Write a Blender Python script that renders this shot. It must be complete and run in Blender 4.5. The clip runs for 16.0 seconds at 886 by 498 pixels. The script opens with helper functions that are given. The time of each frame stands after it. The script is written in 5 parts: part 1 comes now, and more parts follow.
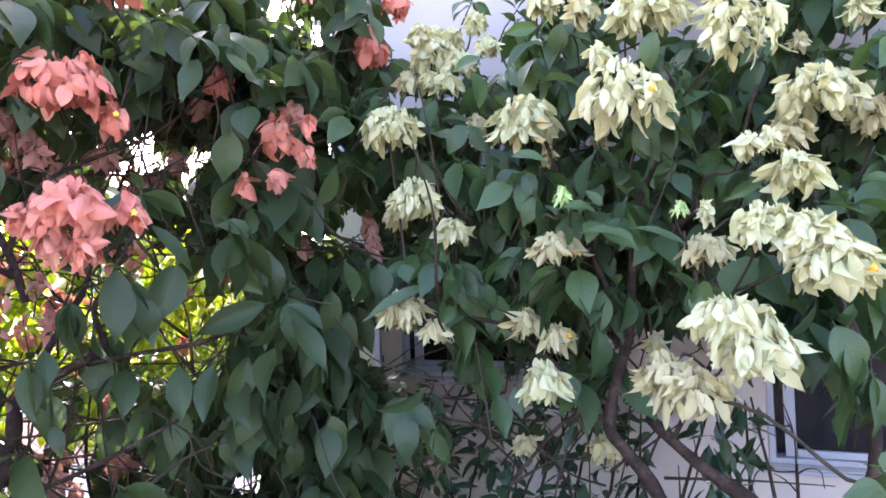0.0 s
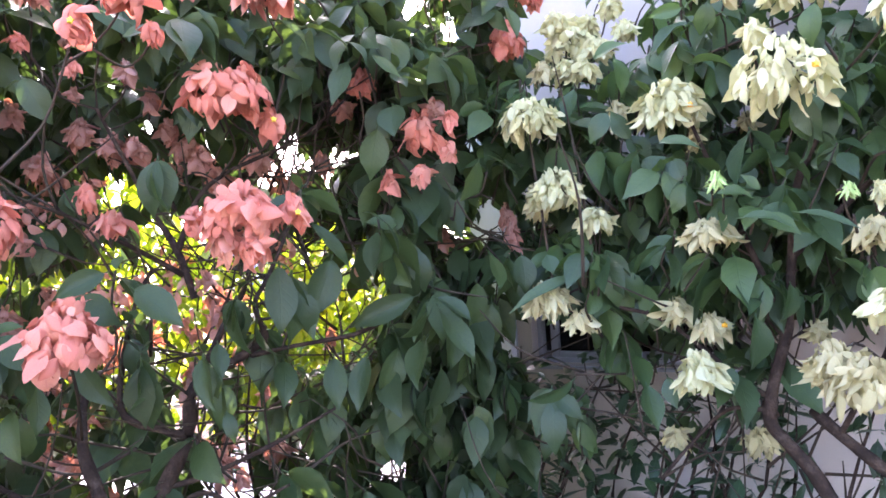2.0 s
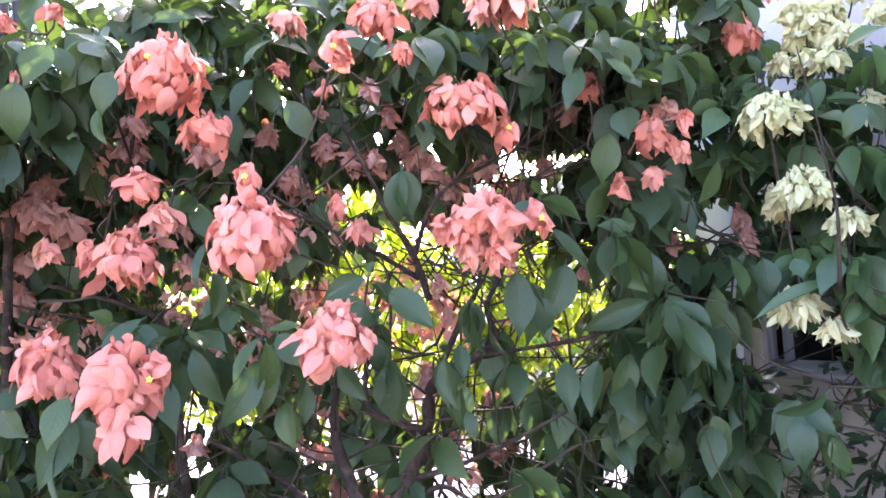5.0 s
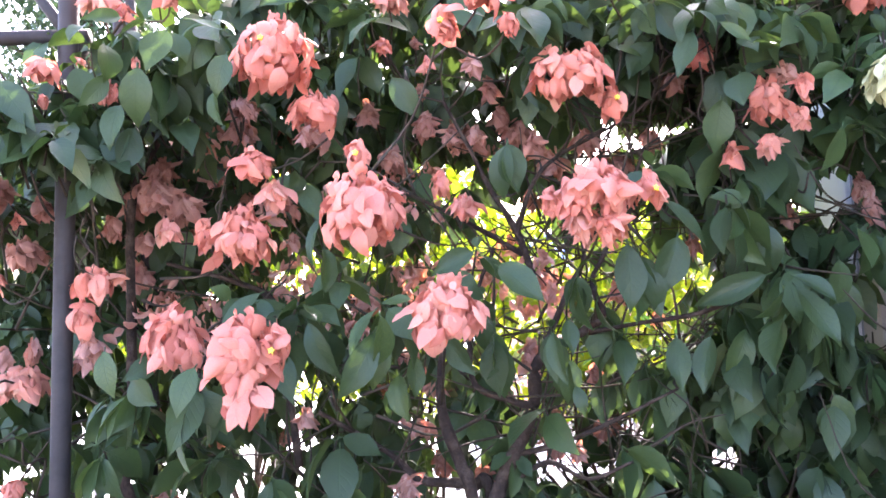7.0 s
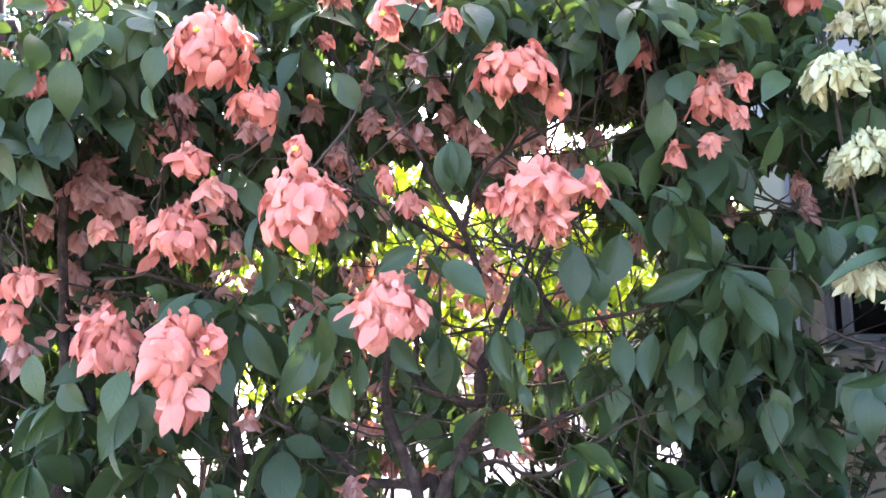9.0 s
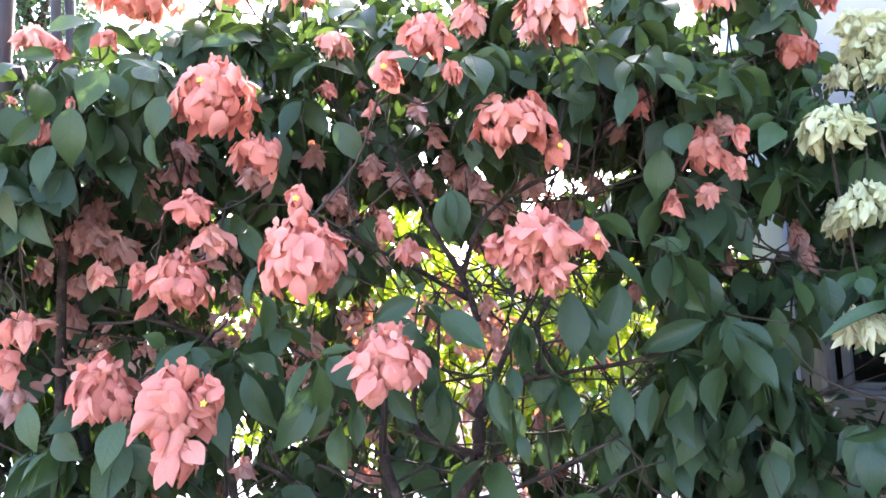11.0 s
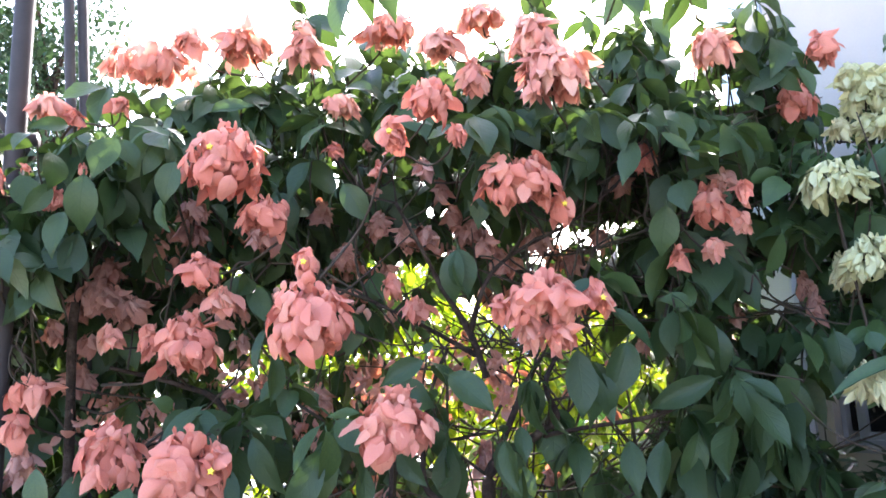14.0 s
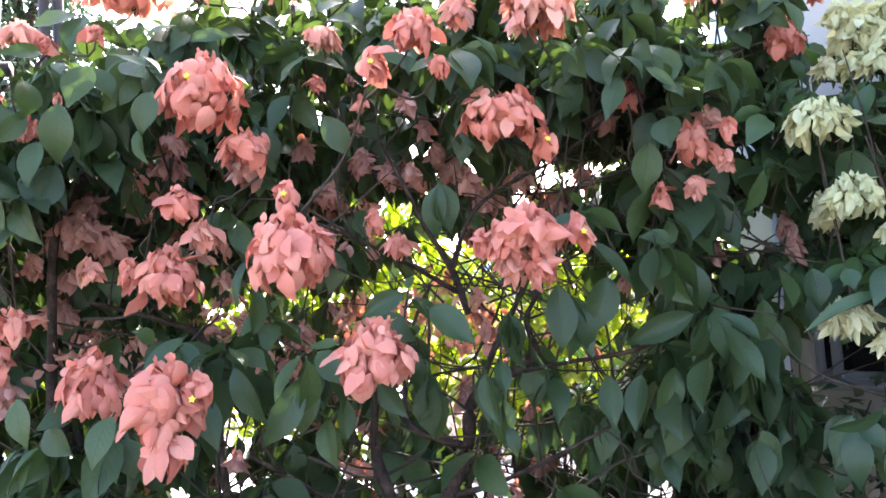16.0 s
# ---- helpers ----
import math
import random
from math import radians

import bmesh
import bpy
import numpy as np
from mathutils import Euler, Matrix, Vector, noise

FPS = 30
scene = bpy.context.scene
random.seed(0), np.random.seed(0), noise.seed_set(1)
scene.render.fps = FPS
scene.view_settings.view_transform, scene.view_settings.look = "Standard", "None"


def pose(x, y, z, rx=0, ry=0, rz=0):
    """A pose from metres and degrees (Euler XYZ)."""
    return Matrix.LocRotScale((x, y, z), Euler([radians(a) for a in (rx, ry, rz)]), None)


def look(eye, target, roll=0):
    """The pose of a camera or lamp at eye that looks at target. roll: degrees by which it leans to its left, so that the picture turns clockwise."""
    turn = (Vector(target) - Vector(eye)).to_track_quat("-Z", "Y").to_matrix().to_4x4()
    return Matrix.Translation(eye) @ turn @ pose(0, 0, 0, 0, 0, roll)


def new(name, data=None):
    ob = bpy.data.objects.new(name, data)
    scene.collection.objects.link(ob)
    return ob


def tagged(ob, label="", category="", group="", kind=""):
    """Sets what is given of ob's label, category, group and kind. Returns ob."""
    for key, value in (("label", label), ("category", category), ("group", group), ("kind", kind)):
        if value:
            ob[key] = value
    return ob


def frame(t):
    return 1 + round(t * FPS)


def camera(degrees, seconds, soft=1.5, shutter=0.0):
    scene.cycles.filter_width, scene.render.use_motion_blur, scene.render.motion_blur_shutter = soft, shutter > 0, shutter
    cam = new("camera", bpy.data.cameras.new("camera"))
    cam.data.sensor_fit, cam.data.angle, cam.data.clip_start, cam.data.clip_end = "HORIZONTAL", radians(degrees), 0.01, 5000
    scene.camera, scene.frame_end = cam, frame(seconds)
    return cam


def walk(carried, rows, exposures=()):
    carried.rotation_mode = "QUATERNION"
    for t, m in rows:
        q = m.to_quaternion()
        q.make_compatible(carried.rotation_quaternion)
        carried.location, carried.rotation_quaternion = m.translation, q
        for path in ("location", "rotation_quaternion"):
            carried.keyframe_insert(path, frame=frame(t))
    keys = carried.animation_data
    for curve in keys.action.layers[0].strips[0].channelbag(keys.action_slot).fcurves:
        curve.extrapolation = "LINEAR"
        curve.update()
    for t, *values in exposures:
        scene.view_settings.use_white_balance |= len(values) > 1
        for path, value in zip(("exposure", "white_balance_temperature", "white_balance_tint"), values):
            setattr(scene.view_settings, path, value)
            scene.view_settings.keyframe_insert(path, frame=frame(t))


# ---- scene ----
cam = camera(60.4, 16.0, soft=1.65)
METRES, EYE, TILT, LEAN, TURN = 0.45, 1.5, 0.0, 0.0, -28.5
ROWS = [
    (0.0, 0.0, 0.0, 0.0, 0.06, 1.48, 2.41),
    (0.5, -0.0262, -0.0006, -0.0016, 1.55, 1.47, 2.6),
    (1.0, -0.0601, -0.0188, 0.01, 3.48, 1.66, 3.08),
    (1.5, -0.11, -0.0386, 0.0131, 6.1, 1.37, 3.41),
    (2.0, -0.1612, -0.0439, 0.011, 8.85, 1.28, 3.59),
    (2.5, -0.1941, -0.0706, 0.015, 11.12, 1.54, 3.8),
    (3.0, -0.2251, -0.0947, 0.0253, 13.43, 1.75, 3.66),
    (3.5, -0.2618, -0.1248, 0.0305, 15.74, 2.14, 3.65),
    (4.0, -0.2995, -0.1564, 0.0397, 18.48, 1.75, 3.85),
    (4.5, -0.3523, -0.16, 0.0432, 21.1, 2.25, 3.69),
    (7.0, -0.5188, -0.1967, 0.0054, 29.36, 1.39, 3.95),
    (7.5, -0.5524, -0.2095, -0.0078, 31.28, 0.92, 4.12),
    (8.0, -0.5614, -0.1913, -0.0144, 31.06, 0.49, 4.43),
    (8.5, -0.5278, -0.1509, -0.0067, 27.3, 0.52, 4.04),
    (9.0, -0.4999, -0.1306, -0.0065, 25.82, 1.11, 4.2),
    (11.5, -0.4859, -0.1413, 0.0888, 25.71, 4.36, 3.67),
    (12.0, -0.4835, -0.1484, 0.1071, 25.55, 4.81, 3.76),
    (12.5, -0.4833, -0.1513, 0.115, 25.88, 5.15, 3.97),
    (13.0, -0.4753, -0.1515, 0.1342, 25.89, 6.01, 4.21),
    (13.5, -0.4624, -0.154, 0.15, 26.08, 6.82, 4.35),
    (14.0, -0.4561, -0.1541, 0.1519, 26.54, 7.06, 4.42),
    (14.5, -0.4482, -0.1526, 0.1548, 26.53, 6.89, 4.22),
    (15.0, -0.436, -0.1413, 0.1354, 25.91, 5.91, 4.19),
    (15.5, -0.431, -0.1341, 0.1176, 25.7, 4.68, 4.32),
    (16.0, -0.4447, -0.1322, 0.0813, 25.48, 3.04, 4.13),
]
walk(cam, [(t, pose(0, 0, EYE, TILT, LEAN, TURN) @ pose(METRES * x, METRES * y, METRES * z, 90 + pitch, roll, yaw)) for t, x, y, z, yaw, pitch, roll in ROWS], exposures=[(0, 3.77, 6050, 29), (2.5, 4.02, 6100, 31), (4, 4.12, 6050, 30), (8, 4.17, 6000, 27), (9, 4.12, 5950, 25), (11.5, 3.92, 5800, 20), (13, 3.77, 5800, 18), (14, 3.57, 5850, 17), (15, 3.42, 5950, 17), (16, 3.62, 6050, 18)])

# ---- light ----
SUN_AZ, SUN_EL = 17.0, 38.0  # degrees right of +y, above the horizon
world = bpy.data.worlds.new("sky")
scene.world = world
world.use_nodes = True
wt = world.node_tree
sky = wt.nodes.new("ShaderNodeTexSky")
sky.sky_type, sky.sun_disc = "NISHITA", False
sky.sun_elevation, sky.sun_rotation = radians(SUN_EL), radians(SUN_AZ)
sky.air_density, sky.dust_density, sky.ozone_density = 0.9, 4.0, 1.2
wt.nodes["Background"].inputs["Strength"].default_value = 0.15
wt.links.new(sky.outputs[0], wt.nodes["Background"].inputs["Color"])
sun = new("sun", bpy.data.lights.new("sun", "SUN"))
sun.data.energy, sun.data.angle, sun.data.color = 3.4, radians(0.6), (1.0, 0.93, 0.82)
sun_way = Vector((math.sin(radians(SUN_AZ)) * math.cos(radians(SUN_EL)), math.cos(radians(SUN_AZ)) * math.cos(radians(SUN_EL)), math.sin(radians(SUN_EL))))
sun.matrix_world = look(sun_way * 30, (0, 0, 0))


# ---- materials ----
class Nodes:
    """Short hand for building a node material."""

    def __init__(self, name):
        self.m = bpy.data.materials.new(name)
        self.m.use_nodes = True
        self.t = self.m.node_tree
        self.b = self.t.nodes["Principled BSDF"]
        self.out = self.t.nodes["Material Output"]

    def add(self, kind, links=None, **sets):
        n = self.t.nodes.new("ShaderNode" + kind)
        for k, v in sets.items():
            setattr(n, k, v)
        for k, v in (links or {}).items():
            self.put(n, k, v)
        return n

    def put(self, n, k, v):
        if isinstance(v, bpy.types.NodeSocket):
            self.t.links.new(v, n.inputs[k])
        else:
            n.inputs[k].default_value = v

    def math(self, op, a, b=0.0, c=None):
        n = self.add("Math", operation=op)
        self.put(n, 0, a), self.put(n, 1, b)
        if c is not None:
            self.put(n, 2, c)
        return n.outputs[0]

    def ramp(self, fac, *stops):
        n = self.add("ValToRGB", {"Fac": fac})
        e = n.color_ramp.elements
        while len(e) < len(stops):
            e.new(0.5)
        for el, (p, c) in zip(e, stops):
            el.position, el.color = p, (*c, 1)
        return n.outputs["Color"]

    def mix(self, fac, a, b, blend="MIX"):
        n = self.add("Mix", data_type="RGBA", blend_type=blend)
        self.put(n, 0, fac)
        for i, v in ((6, a), (7, b)):
            self.put(n, i, v if isinstance(v, bpy.types.NodeSocket) else (*v, 1))
        return n.outputs[2]

    def noise(self, scale, detail=4, coord=None, rough=0.6):
        n = self.add("TexNoise", {"Scale": scale, "Detail": detail, "Roughness": rough})
        if coord is not None:
            self.t.links.new(coord, n.inputs["Vector"])
        return n.outputs["Fac"]

    def bump(self, height, strength, distance):
        n = self.add("Bump", {"Height": height, "Strength": strength, "Distance": distance})
        self.t.links.new(n.outputs[0], self.b.inputs["Normal"])
        return n.outputs[0]


def blade_material(name, ramp, glow, veins, rough, through_part, vein_colour, spec=0.5):
    """A leaf or petal: veined, slightly uneven in colour, letting some light through."""
    n = Nodes(name)
    uv = n.add("TexCoord").outputs["UV"]
    sep = n.add("SeparateXYZ", {0: uv})
    u, v = sep.outputs[0], sep.outputs[1]
    side = n.math("ABSOLUTE", n.math("SUBTRACT", v, 0.5))
    # midrib and arched side veins
    rib = n.math("SUBTRACT", 1.0, n.math("MULTIPLY", side, 26.0))
    rib = n.math("MAXIMUM", rib, 0.0)
    wave = n.math("SINE", n.math("MULTIPLY", n.math("SUBTRACT", u, n.math("MULTIPLY", side, 0.5)), veins * 6.2832))
    wave = n.math("POWER", n.math("ADD", n.math("MULTIPLY", wave, 0.5), 0.5), 7.0)
    pos = n.add("TexCoord").outputs["Object"]
    rnd = n.math("FRACT", n.math("ADD", n.add("ObjectInfo").outputs["Random"], n.math("MULTIPLY", n.add("NewGeometry").outputs["Random Per Island"], 0.999)))
    blot = n.noise(34.0, 4, pos)
    fine = n.noise(260.0, 3, pos)
    fac = n.math("ADD", n.math("MULTIPLY", rnd, 0.62), n.math("MULTIPLY", blot, 0.5))
    fac = n.math("ADD", n.math("SUBTRACT", fac, 0.1), n.math("MULTIPLY", n.math("SUBTRACT", fine, 0.5), 0.12))
    col = n.ramp(fac, *ramp)
    lines = n.math("MULTIPLY", n.math("MAXIMUM", rib, n.math("MULTIPLY", wave, 0.35)), 0.5)
    col = n.mix(lines, col, vein_colour)
    n.put(n.b, "Base Color", col)
    n.put(n.b, "Roughness", rough)
    n.put(n.b, "Specular IOR Level", spec)
    height = n.math("SUBTRACT", n.math("MULTIPLY", fine, 0.15), n.math("ADD", n.math("MULTIPLY", wave, 0.6), rib))
    nor = n.bump(height, 0.3, 0.0012)
    tr = n.add("BsdfTranslucent", {"Color": n.mix(1.0, col, glow, "MULTIPLY"), "Normal": nor})
    mix = n.add("MixShader", {"Fac": through_part, 1: n.b.outputs[0], 2: tr.outputs[0]})
    n.t.links.new(mix.outputs[0], n.out.inputs["Surface"])
    return n.m


LEAF = blade_material("leaf_green", [(0.0, (0.021, 0.038, 0.013)), (0.4, (0.029, 0.050, 0.016)), (0.75, (0.041, 0.066, 0.018)), (0.94, (0.066, 0.092, 0.019)), (1.0, (0.15, 0.145, 0.02))],
                      (2.2, 2.2, 1.1), 8.0, 0.5, 0.22, (0.030, 0.054, 0.015), 0.32)
LEAF_CREAM = blade_material("leaf_cream_shrub", [(0.0, (0.024, 0.046, 0.018)), (0.4, (0.036, 0.067, 0.024)), (0.8, (0.059, 0.100, 0.028)), (1.0, (0.10, 0.135, 0.03))],
                            (2.2, 2.4, 1.1), 8.0, 0.46, 0.22, (0.038, 0.074, 0.028), 0.36)
LEAF_LIME = blade_material("leaf_lime", [(0.0, (0.045, 0.085, 0.007)), (0.5, (0.108, 0.152, 0.009)), (1.0, (0.24, 0.245, 0.014))],
                           (2.8, 2.8, 0.5), 7.0, 0.45, 0.45, (0.22, 0.26, 0.04))
LEAF_SMALL = blade_material("leaf_small_dark", [(0.0, (0.014, 0.032, 0.016)), (0.6, (0.022, 0.050, 0.021)), (1.0, (0.045, 0.085, 0.026))],
                            (2.4, 2.8, 0.8), 8.0, 0.34, 0.18, (0.06, 0.12, 0.05), 0.5)
LEAF_TREE = blade_material("leaf_far_tree", [(0.0, (0.014, 0.032, 0.015)), (1.0, (0.034, 0.060, 0.022))], (1.6, 1.8, 0.9), 7.0, 0.6, 0.12, (0.03, 0.06, 0.025), 0.2)
PINK = blade_material("petal_pink", [(0.0, (0.50, 0.150, 0.098)), (0.4, (0.60, 0.212, 0.138)), (0.75, (0.66, 0.285, 0.188)), (1.0, (0.71, 0.41, 0.27))],
                      (1.0, 0.85, 0.85), 7.0, 0.6, 0.3, (0.56, 0.20, 0.16), 0.2)
# aged petals, with haze over the topmost heads put into the colour too
PINK_PALE = blade_material("petal_pink_pale_hazy", [(0.0, (0.58, 0.195, 0.13)), (0.5, (0.65, 0.28, 0.19)), (1.0, (0.72, 0.44, 0.30))],
                           (0.95, 1.15, 1.15), 7.0, 0.6, 0.32, (0.62, 0.28, 0.22), 0.2)
PINK_DRY = blade_material("petal_pink_withered", [(0.0, (0.31, 0.155, 0.115)), (0.5, (0.43, 0.235, 0.18)), (1.0, (0.56, 0.37, 0.29))],
                          (1.4, 0.8, 0.5), 7.0, 0.7, 0.36, (0.55, 0.3, 0.2), 0.2)
CREAM = blade_material("petal_cream", [(0.0, (0.44, 0.42, 0.19)), (0.4, (0.53, 0.51, 0.265)), (0.8, (0.60, 0.58, 0.34)), (1.0, (0.66, 0.64, 0.43))],
                       (1.1, 1.08, 0.8), 7.0, 0.5, 0.28, (0.48, 0.50, 0.26), 0.3)
CREAM_PALE = blade_material("petal_cream_aged", [(0.0, (0.40, 0.35, 0.16)), (0.5, (0.50, 0.455, 0.24)), (1.0, (0.58, 0.54, 0.32))],
                            (1.1, 1.05, 0.75), 7.0, 0.55, 0.28, (0.46, 0.44, 0.24), 0.25)


def surface(name, ramp, scale, rough, bump=0.3, distance=0.004, metal=0.0, stains=None, fine=120.0, spec=0.5):
    """A plain surface with unevenness at two sizes, from the place in the world."""
    n = Nodes(name)
    pos = n.add("NewGeometry").outputs["Position"]
    big, small = n.noise(scale, 5, pos), n.noise(fine, 4, pos)
    col = n.ramp(n.math("ADD", n.math("MULTIPLY", big, 0.75), n.math("MULTIPLY", small, 0.25)), *ramp)
    if stains:
        streak = n.add("Mapping", {"Vector": pos, "Scale": (3.0, 3.0, 0.35)}).outputs[0]
        mask = n.ramp(n.noise(2.2, 6, streak), (0.5, (0, 0, 0)), (0.72, (1, 1, 1)))
        col = n.mix(n.math("MULTIPLY", mask, 0.45), col, stains)
    n.put(n.b, "Base Color", col)
    n.put(n.b, "Roughness", n.math("ADD", rough, n.math("MULTIPLY", n.math("SUBTRACT", small, 0.5), 0.2)))
    n.put(n.b, "Metallic", metal)
    n.put(n.b, "Specular IOR Level", spec)
    n.bump(n.math("ADD", n.math("MULTIPLY", small, 0.5), big), bump, distance)
    return n.m


BARK = surface("bark", [(0.25, (0.012, 0.008, 0.006)), (0.5, (0.034, 0.022, 0.015)), (0.75, (0.10, 0.07, 0.048))], 26.0, 0.9, 1.0, 0.010, spec=0.15)
TWIG = surface("green_brown_twig", [(0.3, (0.022, 0.018, 0.012)), (0.7, (0.065, 0.045, 0.028))], 30.0, 0.85, 0.6, 0.002, spec=0.2)
PLASTER = surface("painted_plaster", [(0.3, (0.38, 0.322, 0.262)), (0.7, (0.45, 0.385, 0.315))], 1.4, 0.8, 0.25, 0.003, stains=(0.38, 0.36, 0.37))
PILASTER = surface("white_pilaster_paint", [(0.3, (0.74, 0.73, 0.73)), (0.7, (0.82, 0.81, 0.81))], 1.8, 0.7, 0.2, 0.002)
FRAME = surface("grey_window_frame", [(0.3, (0.24, 0.24, 0.25)), (0.7, (0.30, 0.30, 0.31))], 6.0, 0.35, 0.1, 0.001)
ROOM_SHADE_BLACK = surface("room_shade_black", [(0.3, (0.010, 0.010, 0.012)), (0.7, (0.018, 0.018, 0.02))], 2.0, 0.9)
STEEL = surface("dark_painted_steel", [(0.3, (0.022, 0.019, 0.018)), (0.7, (0.042, 0.036, 0.033))], 14.0, 0.6, 0.25, 0.001, stains=(0.06, 0.04, 0.03), spec=0.2)
CONCRETE = surface("pale_concrete", [(0.3, (0.40, 0.38, 0.35)), (0.7, (0.56, 0.54, 0.50))], 0.8, 0.9, 0.4, 0.006, stains=(0.3, 0.28, 0.25))
SOIL = surface("soil_and_litter", [(0.3, (0.05, 0.036, 0.024)), (0.55, (0.10, 0.075, 0.05)), (0.8, (0.19, 0.14, 0.09))], 6.0, 0.95, 1.0, 0.02)
ROSE_WALL = surface("rose_plaster", [(0.3, (0.50, 0.29, 0.25)), (0.7, (0.62, 0.39, 0.34))], 1.6, 0.85, 0.3, 0.004, stains=(0.36, 0.22, 0.19))
WIRE = surface("galvanised_wire", [(0.3, (0.10, 0.10, 0.10)), (0.7, (0.2, 0.2, 0.2))], 30.0, 0.5, 0.1, 0.001, metal=0.7)


def striped_cloth():
    n = Nodes("blue_striped_cloth")
    wave = n.add("TexWave", {"Vector": n.add("TexCoord").outputs["Object"], "Scale": 9.0, "Distortion": 0.8}, bands_direction="X")
    n.put(n.b, "Base Color", n.ramp(wave.outputs["Fac"], (0.35, (0.12, 0.20, 0.52)), (0.6, (0.14, 0.24, 0.58)), (0.75, (0.70, 0.72, 0.75))))
    n.put(n.b, "Roughness", 0.9)
    return n.m


FABRIC = striped_cloth()
YELLOW = surface("floret_yellow", [(0.3, (0.80, 0.50, 0.02)), (0.7, (0.88, 0.66, 0.04))], 80.0, 0.6, 0.2, 0.001)
ORANGE = surface("floret_orange", [(0.3, (0.80, 0.36, 0.02)), (0.7, (0.88, 0.48, 0.03))], 80.0, 0.6, 0.2, 0.001)
BUD = surface("bud_green", [(0.3, (0.22, 0.36, 0.08)), (0.7, (0.42, 0.52, 0.18))], 90.0, 0.6, 0.2, 0.001)


def glass_material():
    n = Nodes("window_glass")
    n.put(n.b, "Base Color", (0.12, 0.12, 0.13, 1))
    n.put(n.b, "Transmission Weight", 0.9)
    n.put(n.b, "Roughness", 0.04)
    n.put(n.b, "IOR", 1.22)
    return n.m


GLASS = glass_material()


# ---- mesh helpers ----
def mesh_of(name, verts, faces, mat, uvs=None, smooth=True):
    me = bpy.data.meshes.new(name)
    me.from_pydata([tuple(v) for v in verts], [], faces)
    if uvs is not None:
        layer = me.uv_layers.new(name="UVMap")
        loops = np.empty(len(me.loops), dtype=np.int32)
        me.loops.foreach_get("vertex_index", loops)
        layer.data.foreach_set("uv", np.asarray(uvs, dtype=np.float32)[loops].ravel())
    if smooth:
        me.polygons.foreach_set("use_smooth", [True] * len(me.polygons))
    me.materials.append(mat)
    me.update()
    return me


def bm_mesh(name, bm, mat, smooth=False):
    me = bpy.data.meshes.new(name)
    bm.to_mesh(me)
    bm.free()
    if smooth:
        me.polygons.foreach_set("use_smooth", [True] * len(me.polygons))
    me.materials.append(mat)
    return me


def part(name, data, parent, label="", m=None):
    ob = new(name, data)
    ob.parent = parent
    if m is not None:
        ob.matrix_basis = m
    return tagged(ob, label) if label else ob


def thing(name, label, category, group="", kind="", at=(0, 0, 0)):
    ob = new(name)
    ob.location = at
    ob.empty_display_size = 0.1
    return tagged(ob, label, category, group, kind)


def box(bm, x0, y0, z0, x1, y1, z1, bevel=0.0):
    r = bmesh.ops.create_cube(bm, size=1.0)
    vs = r["verts"]
    bmesh.ops.scale(bm, verts=vs, vec=(x1 - x0, y1 - y0, z1 - z0))
    bmesh.ops.translate(bm, verts=vs, vec=((x0 + x1) / 2, (y0 + y1) / 2, (z0 + z1) / 2))
    if bevel:
        es = list({e for v in vs for e in v.link_edges})
        bmesh.ops.bevel(bm, geom=es, offset=bevel, segments=2, affect="EDGES", profile=0.7)


def box_mesh(name, mat, *sides, bevel=0.004):
    bm = bmesh.new()
    box(bm, *sides, bevel)
    return bm_mesh(name, bm, mat)


def smooth_path(points, steps):
    """A Catmull-Rom line through the points."""
    p = [Vector(q) for q in points]
    p = [p[0] * 2 - p[1], *p, p[-1] * 2 - p[-2]]
    line = []
    for i in range(1, len(p) - 2):
        a, b, c, d = p[i - 1:i + 3]
        for k in range(steps):
            t = k / steps
            line.append(0.5 * (2 * b + (c - a) * t + (2 * a - 5 * b + 4 * c - d) * t * t + (3 * b - a - 3 * c + d) * t ** 3))
    return line + [p[-2]]


def tube_arrays(line, r0, r1, sides, knots=0.0):
    """Vertices and faces of a tapering tube along a line."""
    verts, faces = [], []
    ref = Vector((0.31, 0.17, 0.93))
    for i, c in enumerate(line):
        way = (line[min(i + 1, len(line) - 1)] - line[max(i - 1, 0)]).normalized()
        a = way.cross(ref)
        if a.length < 0.05:
            a = way.cross(Vector((1, 0, 0)))
        a.normalize()
        b = way.cross(a)
        f = i / (len(line) - 1)
        r = r0 + (r1 - r0) * f
        r *= 1 + knots * noise.noise(c * 14.0)
        for k in range(sides):
            w = 2 * math.pi * k / sides
            verts.append(c + (a * math.cos(w) + b * math.sin(w)) * r)
    for i in range(len(line) - 1):
        for k in range(sides):
            k2 = (k + 1) % sides
            faces.append((i * sides + k, i * sides + k2, (i + 1) * sides + k2, (i + 1) * sides + k))
    faces.append(tuple(reversed(range(sides))))
    n = (len(line) - 1) * sides
    faces.append(tuple(range(n, n + sides)))
    return verts, faces


def tube_mesh(name, points, r0, r1, mat, sides=8, steps=5, knots=0.0):
    v, f = tube_arrays(smooth_path(points, steps), r0, r1, sides, knots)
    return mesh_of(name, v, f, mat)


